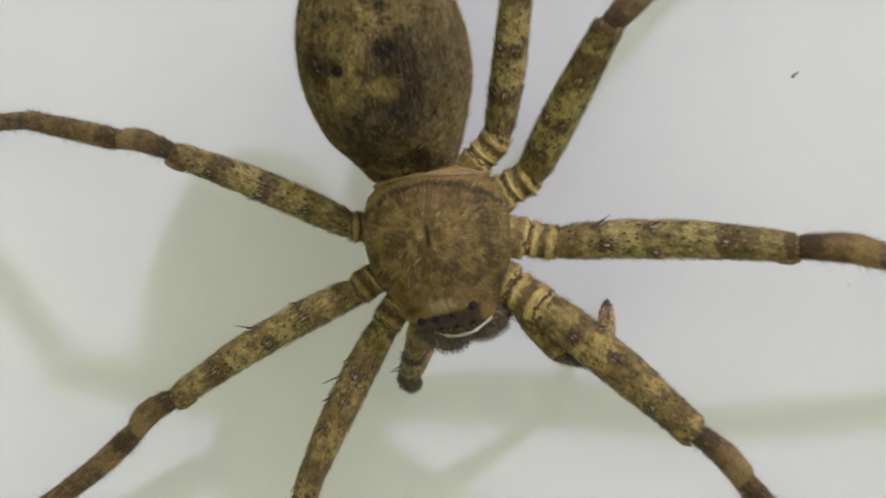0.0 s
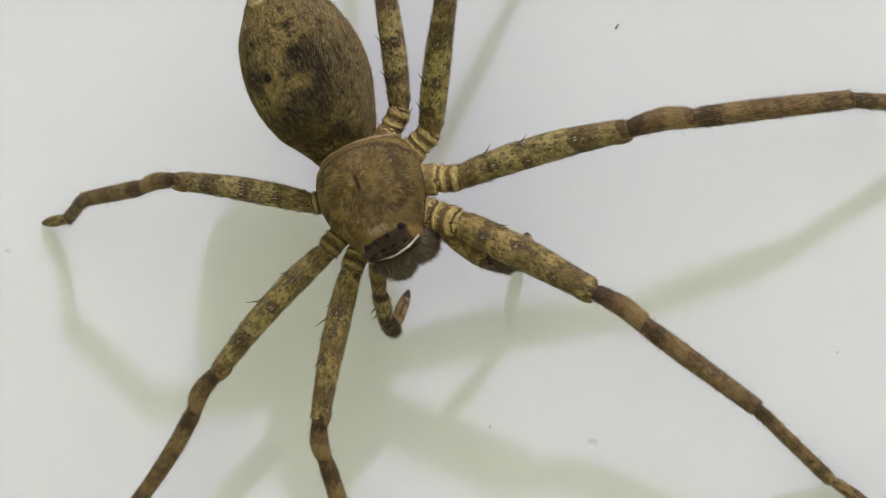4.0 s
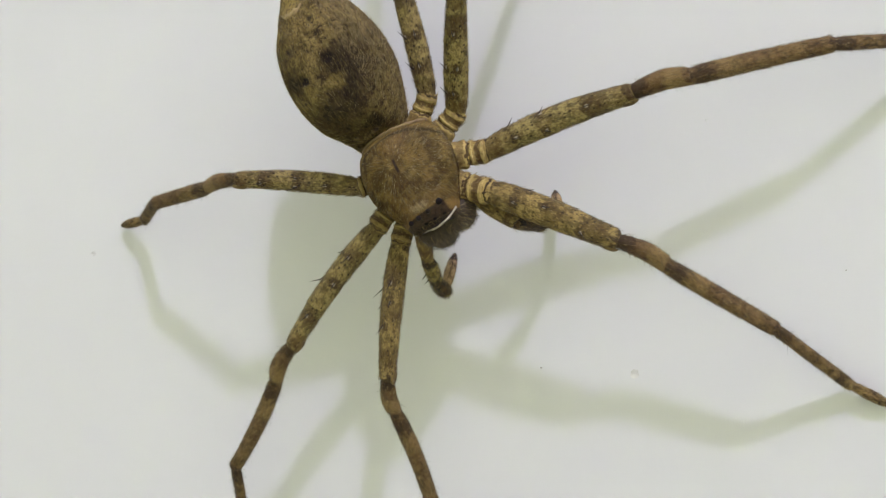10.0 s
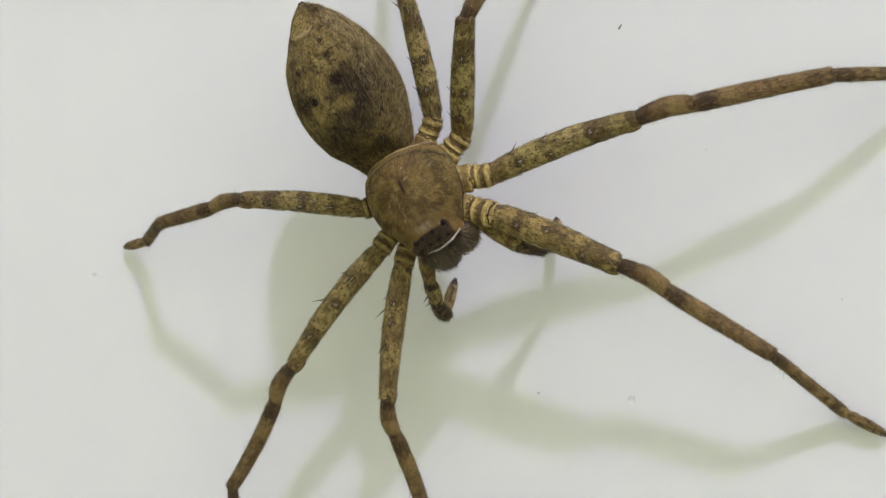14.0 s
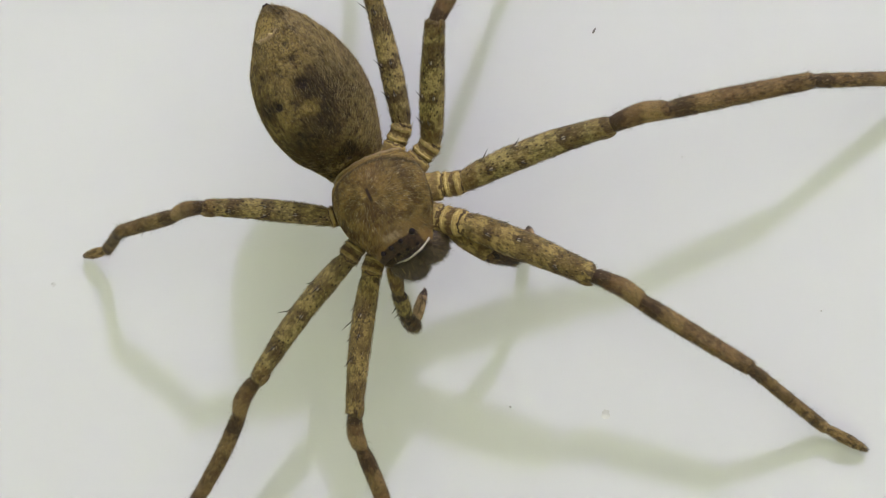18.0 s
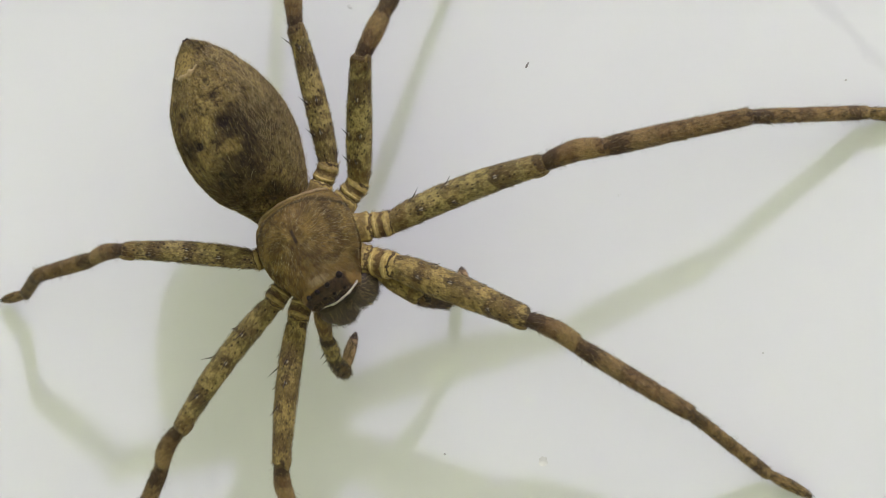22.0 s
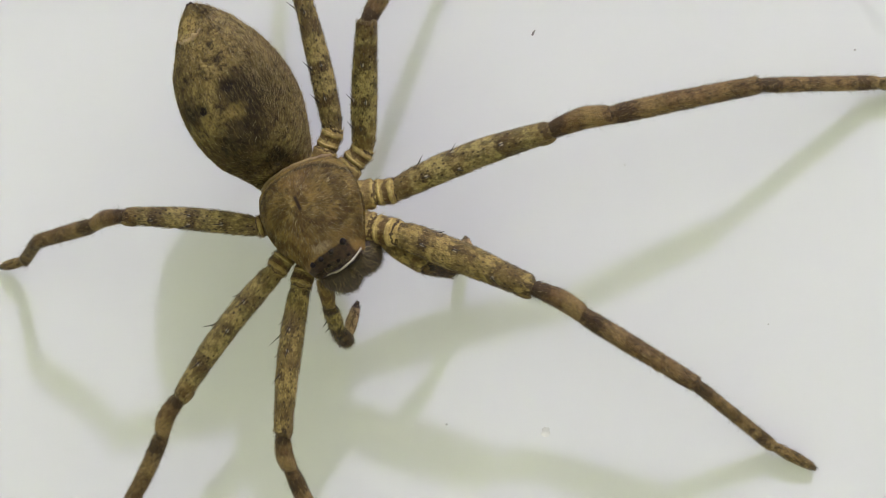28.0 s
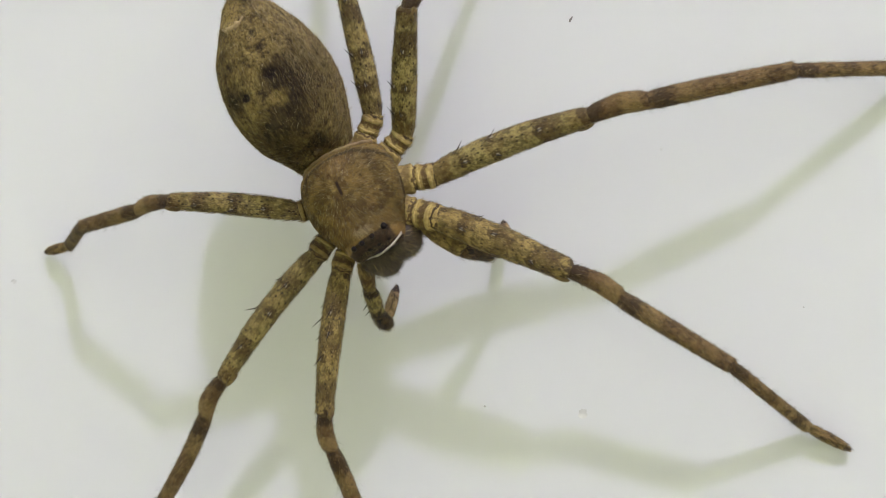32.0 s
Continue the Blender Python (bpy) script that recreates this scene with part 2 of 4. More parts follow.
def carapace_skin():
    m = Nodes("carapace_skin", 0.6, 0.25)
    c = m.coord()
    sep = m.t.nodes.new("ShaderNodeSeparateXYZ")
    m.t.links.new(c, sep.inputs[0])
    blot, grain = m.noise(c, 0.8, 4), m.noise(c, 5.0, 4)
    colour = m.mix(m.step(blot, 0.40, 0.60), (0.102, 0.067, 0.022), (0.240, 0.168, 0.060))
    colour = m.mix(m.step(m.noise(c, 0.3, 2), 0.48, 0.62, 0, 0.4), colour, (0.165, 0.098, 0.038))
    # fine dark rays from the central furrow
    dx, dz = sep.outputs[0], m.math("SUBTRACT", sep.outputs[2], 4.0)
    ang = m.node("ShaderNodeMath", props=[("operation", "ARCTAN2")], i0=dx, i1=dz)
    comb = m.t.nodes.new("ShaderNodeCombineXYZ")
    m.t.links.new(ang, comb.inputs[0])
    rays = m.noise(comb.outputs[0], 9.0, 3)
    colour = m.mix(m.step(rays, 0.52, 0.66, 0, 0.45), colour, (0.075, 0.045, 0.015))
    fleck = m.noise(c, 2.6, 4, 0.7)
    colour = m.mix(m.step(fleck, 0.54, 0.66, 0, 0.38), colour, (0.42, 0.33, 0.13))
    colour = m.mix(m.step(fleck, 0.46, 0.35, 0, 0.5), colour, (0.036, 0.022, 0.009))
    rad = m.math("SQRT", m.math("ADD", m.math("MULTIPLY", dx, dx), m.math("MULTIPLY", dz, dz)))
    furrow = m.math("MULTIPLY", m.step(m.math("ABSOLUTE", dx), 0.22, 0.06), m.step(m.math("ABSOLUTE", dz), 0.85, 0.5))
    colour = m.mix(m.math("MULTIPLY", furrow, 0.95), colour, (0.016, 0.009, 0.004))
    back = m.math("ADD", sep.outputs[2], m.math("MULTIPLY", m.math("SUBTRACT", m.noise(c, 1.6, 3), 0.5), 0.5))
    back = m.math("SUBTRACT", back, m.math("MULTIPLY", m.math("MULTIPLY", dx, dx), 0.09))
    colour = m.mix(m.math("MULTIPLY", m.step(m.math("ABSOLUTE", m.math("SUBTRACT", back, 0.85)), 0.24, 0.08), 0.75), colour, (0.040, 0.030, 0.012))
    colour = m.mix(m.step(back, 0.62, 0.35, 0, 0.8), colour, (0.33, 0.23, 0.086))
    front = m.math("ADD", sep.outputs[2], m.math("MULTIPLY", m.math("SUBTRACT", blot, 0.5), 0.6))
    colour = m.mix(m.step(front, 6.8, 8.5, 0, 0.6), colour, (0.190, 0.120, 0.046))
    front = m.math("ADD", front, m.math("MULTIPLY", sep.outputs[0], 0.13))
    band = m.math("MULTIPLY", m.step(front, 8.78, 8.95, 0, 0.95), m.step(sep.outputs[0], 2.5, 2.15))
    colour = m.mix(band, colour, m.mix(m.step(fleck, 0.42, 0.58), (0.014, 0.009, 0.007), (0.034, 0.020, 0.015)))
    colour = m.mix(m.step(grain, 0.5, 0.8, 0, 0.5), colour, (0.10, 0.062, 0.025))
    m.bump(m.math("ADD", grain, m.math("MULTIPLY", rays, 0.7)), 0.7, 0.00014)
    return m.done(colour, (1.20, 1.13, 0.84))


def abdomen_skin():
    m = Nodes("abdomen_skin", 0.65, 0.2)
    c = m.coord()
    warp = m.node("ShaderNodeTexNoise", out=1, Vector=c, Scale=1.3, Detail=6.0)
    off = m.node("ShaderNodeVectorMath", props=[("operation", "SCALE")], i0=m.node("ShaderNodeVectorMath", props=[("operation", "SUBTRACT")], i0=warp, i1=(0.5, 0.5, 0.410)), i3=1.3)
    sep = m.t.nodes.new("ShaderNodeSeparateXYZ")
    m.t.links.new(m.node("ShaderNodeVectorMath", props=[("operation", "ADD")], i0=c, i1=off), sep.inputs[0])
    x, z = sep.outputs[0], m.math("ADD", sep.outputs[2], 0.42)
    blot, grain = m.noise(c, 0.7, 4), m.noise(c, 4.5, 4)

    raw = m.t.nodes.new("ShaderNodeSeparateXYZ")
    m.t.links.new(c, raw.inputs[0])

    def spot(cx, cz, rx, rz, soft=0.6, x=x, z=z):
        a = m.math("DIVIDE", m.math("SUBTRACT", x, cx), rx)
        b = m.math("DIVIDE", m.math("SUBTRACT", z, cz), rz)
        d = m.math("SQRT", m.math("ADD", m.math("MULTIPLY", a, a), m.math("MULTIPLY", b, b)))
        return m.step(d, 1.0 + soft * 0.5, 1.0 - soft * 0.5)

    clump = m.noise(c, 1.5, 6, 0.72)
    colour = m.mix(m.step(blot, 0.40, 0.60), (0.190, 0.135, 0.049), (0.320, 0.238, 0.092))
    colour = m.mix(m.step(clump, 0.53, 0.60, 0, 0.85), colour, (0.46, 0.36, 0.14))
    colour = m.mix(m.step(clump, 0.47, 0.40, 0, 0.85), colour, (0.030, 0.021, 0.009))
    shade = (0.019, 0.013, 0.007)
    for s, p in ((spot(2.6, 10.0, 2.2, 2.9, 1.2), 0.95), (spot(-0.4, 13.6, 3.0, 2.0, 1.4), 0.75), (spot(-2.7, 8.9, 1.3, 1.2, 1.3), 0.85), (spot(0.6, 12.4, 2.6, 1.2, 1.4), 0.5),
                 (spot(1.6, 8.3, 0.55, 0.6, 1.2), 0.85), (spot(-1.5, 9.1, 0.5, 0.5, 1.2), 0.85), (spot(1.23, 4.4, 0.34, 0.34, 1.2), 0.75), (spot(1.5, 5.8, 0.46, 0.44, 1.2), 0.7),
                 (spot(-1.85, 6.2, 0.46, 0.4, 1.2), 0.7), (spot(-0.8, 12.3, 0.35, 0.3, 1.0), 0.7), (spot(1.9, 15.6, 0.7, 0.9, 1.2), 0.8), (spot(0.3, 1.0, 1.2, 0.4), 0.4), (spot(0.0, 16.0, 3.2, 1.0, 1.2), 0.4)):
        colour = m.mix(m.math("MULTIPLY", s, p), colour, shade)
    pale = (0.33, 0.245, 0.086)
    for s, p in ((spot(1.3, 10.5, 0.9, 0.7, 0.9), 0.75), (spot(-1.3, 10.6, 0.65, 0.65, 0.9), 0.75), (spot(-0.4, 4.6, 1.3, 1.3, 0.9), 0.4), (spot(-1.2, 6.9, 0.6, 0.4, 0.7), 0.5), (spot(0.2, 7.6, 0.9, 0.5, 0.7), 0.4), (spot(-0.5, 1.75, 1.35, 0.95, 0.4), 0.95)):
        colour = m.mix(m.math("MULTIPLY", s, p), colour, pale)
    colour = m.mix(m.step(grain, 0.50, 0.66, 0, 0.6), colour, (0.055, 0.037, 0.015))
    for cx, cz, r0 in ((1.6, 8.32, 0.46), (-1.4, 9.15, 0.42), (1.23, 4.4, 0.2), (1.55, 5.8, 0.26), (-1.85, 6.2, 0.24), (-0.8, 12.4, 0.2), (1.5, 11.9, 0.22), (-2.6, 8.9, 0.22)):
        colour = m.mix(m.math("MULTIPLY", spot(cx, cz, r0, r0 * 0.85, 0.6, raw.outputs[0], m.math("ADD", raw.outputs[2], 0.42)), 1.0 if r0 > 0.4 else 0.6), colour, (0.010, 0.006, 0.004))
    comb = m.node("ShaderNodeVectorMath", props=[("operation", "MULTIPLY")], i0=c, i1=(1.0, 1.0, 0.22))
    nap = m.noise(comb, 6.0, 3)
    colour = m.mix(m.step(nap, 0.50, 0.70, 0, 0.75), colour, (0.030, 0.021, 0.010))
    colour = m.mix(m.step(nap, 0.44, 0.32, 0, 0.28), colour, (0.34, 0.27, 0.115))
    m.bump(m.math("ADD", m.math("MULTIPLY", clump, 2.2), m.math("ADD", grain, nap)), 0.8, 0.00028)
    return m.done(colour, (1.10, 1.07, 0.91))


mat_carapace, mat_abdomen = carapace_skin(), abdomen_skin()
mat_wall = wall_paint("wall_white_paint", (0.80, 0.81, 0.81))
# yellow-green tint chosen so the bounced light turns the shadows green
mat_room = wall_paint("room_bounce_paint", (0.736, 0.79, 0.527), False)
mat_floor = plain("floor_bounce_green", (0.62, 0.66, 0.36), 0.5, 0.01)


# ---- mesh helpers (millimetres in, metres out) ----
def mesh_object(name, verts, faces, material, parent=None, label="", along=None, smooth=True):
    me = bpy.data.meshes.new(name)
    me.from_pydata([(v[0] * 0.001, v[1] * 0.001, v[2] * 0.001) for v in verts], [], faces)
    if smooth:
        me.shade_smooth()
    if along is not None:
        at = me.attributes.new("along", "FLOAT", "POINT")
        at.data.foreach_set("value", list(along))
    me.materials.append(material)
    me.update()
    ob = new(name, me)
    if parent is not None:
        ob.parent = parent
    if label:
        tagged(ob, label)
    return ob


def smooth_table(table, u):
    """Smooth interpolation in a table of (u, values...)."""
    us = [r[0] for r in table]
    k = min(max(sum(1 for q in us if q <= u) - 1, 0), len(us) - 2)
    t = (u - us[k]) / (us[k + 1] - us[k])
    t = min(max(t, 0), 1)

    def at(i, c):
        return table[min(max(i, 0), len(us) - 1)][c]
    out = []
    for c in range(1, len(table[0])):
        p0, p1, p2, p3 = at(k - 1, c), at(k, c), at(k + 1, c), at(k + 2, c)
        m1, m2 = (p2 - p0) / 2, (p3 - p1) / 2
        out.append((2 * t**3 - 3 * t**2 + 1) * p1 + (t**3 - 2 * t**2 + t) * m1 + (-2 * t**3 + 3 * t**2) * p2 + (t**3 - t**2) * m2)
    return out


def surface(table, length, u, a):
    """Point on a lofted body: table rows are (u, half width, top, bottom, shift x, shift y); a is the angle, pi/2 on top."""
    w, top, bot, sx, sy = smooth_table(table, u)
    ca, sa = math.cos(a), math.sin(a)
    return Vector((sx + w * ca, sy + (top if sa > 0 else bot) * sa, length * u))


def loft(table, length, rings=14, sides=16, lumps=0.0, seed=0):
    verts, along = [], []
    for i in range(rings + 1):
        u = i / rings
        u = 0.5 - 0.5 * math.cos(math.pi * u) if rings > 6 else u
        for j in range(sides):
            p = surface(table, length, u, 2 * math.pi * j / sides)
            if lumps:
                n = noise.noise(p * 1.1 + Vector((seed * 7.3, 0, 0)))
                q = smooth_table(table, u)
                c = Vector((q[3], q[4], p.z))
                p = c + (p - c) * (1 + lumps * n)
            verts.append(p)
            along.append(u)
    faces = []
    for i in range(rings):
        for j in range(sides):
            k = (j + 1) % sides
            faces.append((i * sides + j, i * sides + k, (i + 1) * sides + k, (i + 1) * sides + j))
    faces.append(tuple(range(sides))[::-1])
    faces.append(tuple(range(rings * sides, (rings + 1) * sides)))
    return verts, faces, along


def table_at(table, u):
    """The columns of a table at many places at once."""
    t = np.array(table, float)
    us = t[:, 0]
    k = np.clip(np.searchsorted(us, u, side="right") - 1, 0, len(us) - 2)
    w = np.clip((u - us[k]) / (us[k + 1] - us[k]), 0, 1)[:, None]
    p0, p1, p2, p3 = (t[np.clip(k + d, 0, len(us) - 1), 1:] for d in (-1, 0, 1, 2))
    m1, m2 = (p2 - p0) / 2, (p3 - p1) / 2
    return (2 * w**3 - 3 * w**2 + 1) * p1 + (w**3 - 2 * w**2 + w) * m1 + (-2 * w**3 + 3 * w**2) * p2 + (w**3 - w**2) * m2


def surface_at(table, length, u, a):
    q = table_at(table, u)
    ca, sa = np.cos(a), np.sin(a)
    return np.stack([q[:, 3] + q[:, 0] * ca, q[:, 4] + np.where(sa > 0, q[:, 1], q[:, 2]) * sa, length * u], 1)


def unit(v):
    return v / np.maximum(np.linalg.norm(v, axis=1), 1e-9)[:, None]


def hairs(table, length, count, size, lean, seed, thick=0.03, arc=(0, 2 * math.pi), toward=None, us=(0.02, 0.98), avoid=(), wild=0.35, tuft=0.0):
    """Fine hairs on a lofted body, leaning to its far end (or away from a point on top); tuft: how far neighbours lean the same way."""
    r = np.random.RandomState(seed)
    u, a = r.uniform(us[0], us[1], count), r.uniform(arc[0], arc[1], count)
    p = surface_at(table, length, u, a)
    keep = np.ones(count, bool)
    for cx, cz, r0 in avoid:
        keep &= (p[:, 0] - cx) ** 2 + (p[:, 2] - cz) ** 2 > r0 * r0
    u, a, p = u[keep], a[keep], p[keep]
    count = len(u)
    du = surface_at(table, length, np.minimum(u + 0.02, 1), a) - surface_at(table, length, np.maximum(u - 0.02, 0), a)
    da = surface_at(table, length, u, a + 0.05) - surface_at(table, length, u, a - 0.05)
    n = unit(np.cross(da, du))
    flow = du if toward is None else p - np.array(toward)
    flow = unit(flow - (flow * n).sum(1)[:, None] * n)
    side = np.cross(n, flow)
    sway = r.uniform(-wild, wild, count)
    lift = (1 - lean) * r.uniform(0.4, 1.3, count)
    if tuft:
        clump = np.array([noise.noise(Vector(q) * 1.3 + Vector((seed, 0, 0))) for q in p])
        sway = sway + tuft * clump
        lift = lift * (1 + 0.8 * clump)
    way = unit(flow * lean + n * lift[:, None] + side * sway[:, None])
    L = (size * r.uniform(0.5, 1.3, count))[:, None]
    w = unit(np.cross(way, r.uniform(-1, 1, (count, 3)))) * thick
    mid = p + way * L * 0.55 + n * 0.02
    tip = p + way * L - n * L * 0.12
    verts = np.stack([p - w, p + w, mid + w * 0.6, mid - w * 0.6, tip], 1).reshape(-1, 3)
    k = 5 * np.arange(count)
    quads = np.stack([k, k + 1, k + 2, k + 3], 1).tolist()
    tips = np.stack([k + 3, k + 2, k + 4], 1).tolist()
    return verts.tolist(), quads + tips, np.repeat(u, 5)


def hair_coat(name, sets, parent, matrix=None, label="fine brown and golden hair"):
    """One mesh from several sets of hairs, each with its own material."""
    verts, faces, along, slots, materials = [], [], [], [], []
    for (v, f, al), material in sets:
        k = len(verts)
        verts += v
        faces += [[i + k for i in face] for face in f]
        along.append(al)
        slots += [len(materials)] * len(f)
        materials.append(material)
    ob = mesh_object(name, verts, faces, materials[0], parent, label, np.concatenate(along))
    for material in materials[1:]:
        ob.data.materials.append(material)
    ob.data.polygons.foreach_set("material_index", slots)
    if matrix is not None:
        ob.matrix_basis = matrix.copy()
    return tagged(ob, kind="stuff")


def frame_between(p, q, up=Vector((0, -1, 0)), roll=0.0):
    """Pose with its z axis from p to q and its y axis away from the wall (millimetres in)."""
    z = (q - p).normalized()
    y = (up - up.dot(z) * z).normalized()
    x = y.cross(z)
    m = Matrix((x, y, z)).transposed().to_4x4() @ Matrix.Rotation(roll, 4, "Z")
    m.translation = p * 0.001
    return m


def P(t):
    """A place given as x, height off the wall, z in millimetres."""
    return Vector((t[0], -t[1], t[2]))


# ---- the room: seen north wall, and unseen sides added to bounce fill light ----
def slab(name, lo, hi, material):
    bm = bmesh.new()
    bmesh.ops.create_cube(bm, size=1.0)
    for v in bm.verts:
        v.co = Vector([lo[i] if v.co[i] < 0 else hi[i] for i in range(3)])
    me = bpy.data.meshes.new(name)
    bm.to_mesh(me)
    bm.free()
    me.materials.append(material)
    return tagged(new(name, me), kind="structure")


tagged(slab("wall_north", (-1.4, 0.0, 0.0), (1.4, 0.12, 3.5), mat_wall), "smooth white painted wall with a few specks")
tagged(slab("wall_south", (-1.4, -2.62, 0.0), (1.4, -2.5, 3.5), mat_room), "unseen pale wall closing the room")
tagged(slab("wall_east", (1.4, -2.62, 0.0), (1.52, 0.12, 3.5), mat_room), "unseen pale wall closing the room")
tagged(slab("wall_west", (-1.52, -2.62, 0.0), (-1.4, 0.12, 3.5), mat_room), "unseen pale wall closing the room")
tagged(slab("floor", (-1.52, -2.62, -0.1), (1.52, 0.12, 0.0), mat_floor), "unseen floor, yellow-green for the bounced light")
tagged(slab("ceiling", (-1.52, -2.62, 3.5), (1.52, 0.12, 3.6), mat_room), "unseen pale ceiling that bounces light")

# ---- the spider ----
spider = tagged(new("spider"), "large brown huntsman spider resting head down on a white wall", "spider")
spider.matrix_world = pose(0, 0, 1.3)

# abdomen: tail end first, then towards the waist
AB = [(0.0, 0.35, 0.35, 0.35, 0, 0), (0.06, 1.55, 1.35, 1.25, 0, 0), (0.15, 2.85, 2.5, 2.2, 0, 0), (0.29, 4.35, 4.0, 3.0, -0.2, 0), (0.46, 5.15, 5.0, 3.5, -0.2, 0),
      (0.63, 5.10, 5.2, 3.6, -0.2, 0), (0.78, 4.3, 4.5, 3.2, -0.2, 0), (0.89, 3.3, 2.9, 2.6, 0, 0), (0.96, 2.75, 1.6, 2.2, 0, 0), (1.0, 2.4, 1.0, 1.8, 0, 0)]
ab_tail, ab_waist = P((-8.59, 12.05, 17.90)), P((-1.15, 9.03, 2.20))
ab_len = (ab_waist - ab_tail).length
v, f, al = loft(AB, ab_len, 96, 110, 0.02, 3)
# soft wrinkles and the two pairs of pits on the back
for i, q in enumerate(v):
    w0, t0 = smooth_table(AB, al[i])[:2]
    out = Vector((q.x, q.y, 0)).normalized() if q.length else Vector((0, 1, 0))
    d = 0.10 * noise.noise(Vector((q.x * 0.9, q.y * 0.9, q.z * 1.3))) + 0.05 * noise.noise(q * 2.3)
    if q.y > 0:
        for cx, cz, r0, deep in ((1.6, 7.9, 0.42, 0.34), (-1.4, 8.73, 0.4, 0.30), (1.23, 4.0, 0.3, 0.14), (1.55, 5.38, 0.34, 0.16), (-1.85, 5.78, 0.34, 0.15), (-0.8, 11.98, 0.3, 0.12), (1.5, 11.5, 0.3, 0.12)):
            d -= deep * math.exp(-((q.x - cx) ** 2 + (q.z - cz) ** 2) / (r0 * r0))
    v[i] = q + out * d * min(1.0, w0 / 2.0)
abdomen = mesh_object("abdomen", v, f, mat_abdomen, spider, "egg-shaped hairy abdomen, brown with dark blotches", al)
abdomen.matrix_basis = frame_between(ab_tail, ab_waist, roll=radians(6.5))
ROOT = Vector((0, 4.0, ab_len + 6))
BARE = [(x0, z0 - 0.42 - 0.2, r0) for x0, z0, r0 in ((1.6, 8.32, 0.62), (-1.4, 9.15, 0.55), (1.23, 4.4, 0.4), (1.55, 5.8, 0.45), (-1.85, 6.2, 0.45), (-0.8, 12.4, 0.4), (1.5, 11.9, 0.4), (-0.4, 2.6, 1.1), (-1.2, 2.7, 0.7))]
for name, count, size, lean, seed, thick, material, wild, tuft, label in (
        ("abdomen_hair", 36000, 0.55, 0.80, 11, 0.011, mat_abdomen, 0.35, 0.5, "short grey-gold hair"),
        ("dark_hair", 7000, 0.55, 0.78, 16, 0.010, mat_hair_dark, 0.35, 0.5, "fine dark brown hair"),
        ("pale_hair", 11000, 0.5, 0.76, 12, 0.008, mat_hair_soft, 0.4, 0.7, "scattered pale golden hair"),
        ("straw_hair", 1900, 0.5, 0.76, 13, 0.0105, mat_hair_pale, 0.45, 0.9, "few straw-coloured hairs")):
    v, f, al = hairs(AB, ab_len, count, size, lean, seed, thick, toward=ROOT, avoid=BARE, wild=wild, tuft=tuft)
    tagged(mesh_object(name, v, f, material, abdomen, label, al), kind="stuff")
# pale hair on the right flank only, standing in for its rim light
v, f, al = hairs(AB, ab_len, 6000, 0.5, 0.74, 18, 0.008, arc=(-0.1, 0.85), toward=ROOT, us=(0.1, 0.9), wild=0.4, tuft=0.6)
tagged(mesh_object("lit_edge_hair", v, f, mat_hair, abdomen, "pale golden hair laid along the lit side as its sheen", al), kind="stuff")
for n, arc in ((14, (-0.55, 0.45)), (15, (math.pi - 0.45, math.pi + 0.55))):
    v, f, al = hairs(AB, ab_len, 2600, 0.62, 0.55, n, 0.008, arc=arc, toward=ROOT, wild=0.5)
    tagged(mesh_object("fringe_hair", v, f, mat_hair, abdomen, "pale fringe of fine hair", al), kind="stuff")
SPIN = [(0.0, 0.32, 0.32, 0.32, 0, 0), (0.5, 0.28, 0.28, 0.28, 0, 0), (1.0, 0.10, 0.1, 0.1, 0, 0)]
for dx in (-0.16, 0.16):
    v, f, al = loft(SPIN, 0.6, 5, 8)
    ob = mesh_object("spinneret", v, f, mat_claw, abdomen, "short dark spinneret", al)
    ob.matrix_basis = pose(dx * 0.001, 0, 0.0004, 180, 0, 0)

# pale fold across the tail end
fold = [(0, -1.8, 2.45), (0.3, -0.95, 2.85), (0.7, 0.2, 2.8), (1, 0.95, 2.4)]
vs, fs = [], []
for i in range(17):
    x0, z0 = smooth_table(fold, i / 16)
    w0, t0 = smooth_table(AB, z0 / ab_len)[:2]
    q = Vector((x0, t0 * math.sqrt(max(0, 1 - (x0 / w0) ** 2)), z0 + 0.08 * math.sin(i * 2.1)))
    r0 = 0.30 * math.sin(math.pi * (i + 0.5) / 17) + 0.05
    for k in range(6):
        a = 2 * math.pi * k / 6
        vs.append(q + Vector((0, 0.5 * r0 * math.cos(a), r0 * (1.0 + 0.3 * math.sin(i * 1.3)) * math.sin(a))))
for i in range(16):
    for k in range(6):
        fs.append((i * 6 + k, i * 6 + (k + 1) % 6, i * 6 + 6 + (k + 1) % 6, i * 6 + 6 + k))
mesh_object("skin_fold", vs, fs, mat_fold, abdomen, "pale curved skin fold")

for x0, z0, r0 in ((-0.7, 15.5, 0.5), (0.1, 15.9, 0.55), (1.0, 15.7, 0.45)):
    w0, t0 = smooth_table(AB, z0 / ab_len)[:2]
    bm = bmesh.new()
    bmesh.ops.create_icosphere(bm, subdivisions=3, radius=1.0)
    for q in bm.verts:
        k = 1 + 0.3 * noise.noise(q.co * 1.6 + Vector((x0, 0, z0)))
        q.co = Vector((x0 + q.co.x * r0 * k, t0 * math.sqrt(max(0, 1 - (x0 / w0) ** 2)) + q.co.y * 0.2 * k, z0 + q.co.z * 0.3 * k)) * 0.001
    me = bpy.data.meshes.new("waist_fold")
    bm.to_mesh(me)
    bm.free()
    me.shade_smooth()
    me.materials.append(mat_abdomen)
    ob = tagged(new("waist_fold", me), "soft brown fold at the waist")
    ob.parent = abdomen

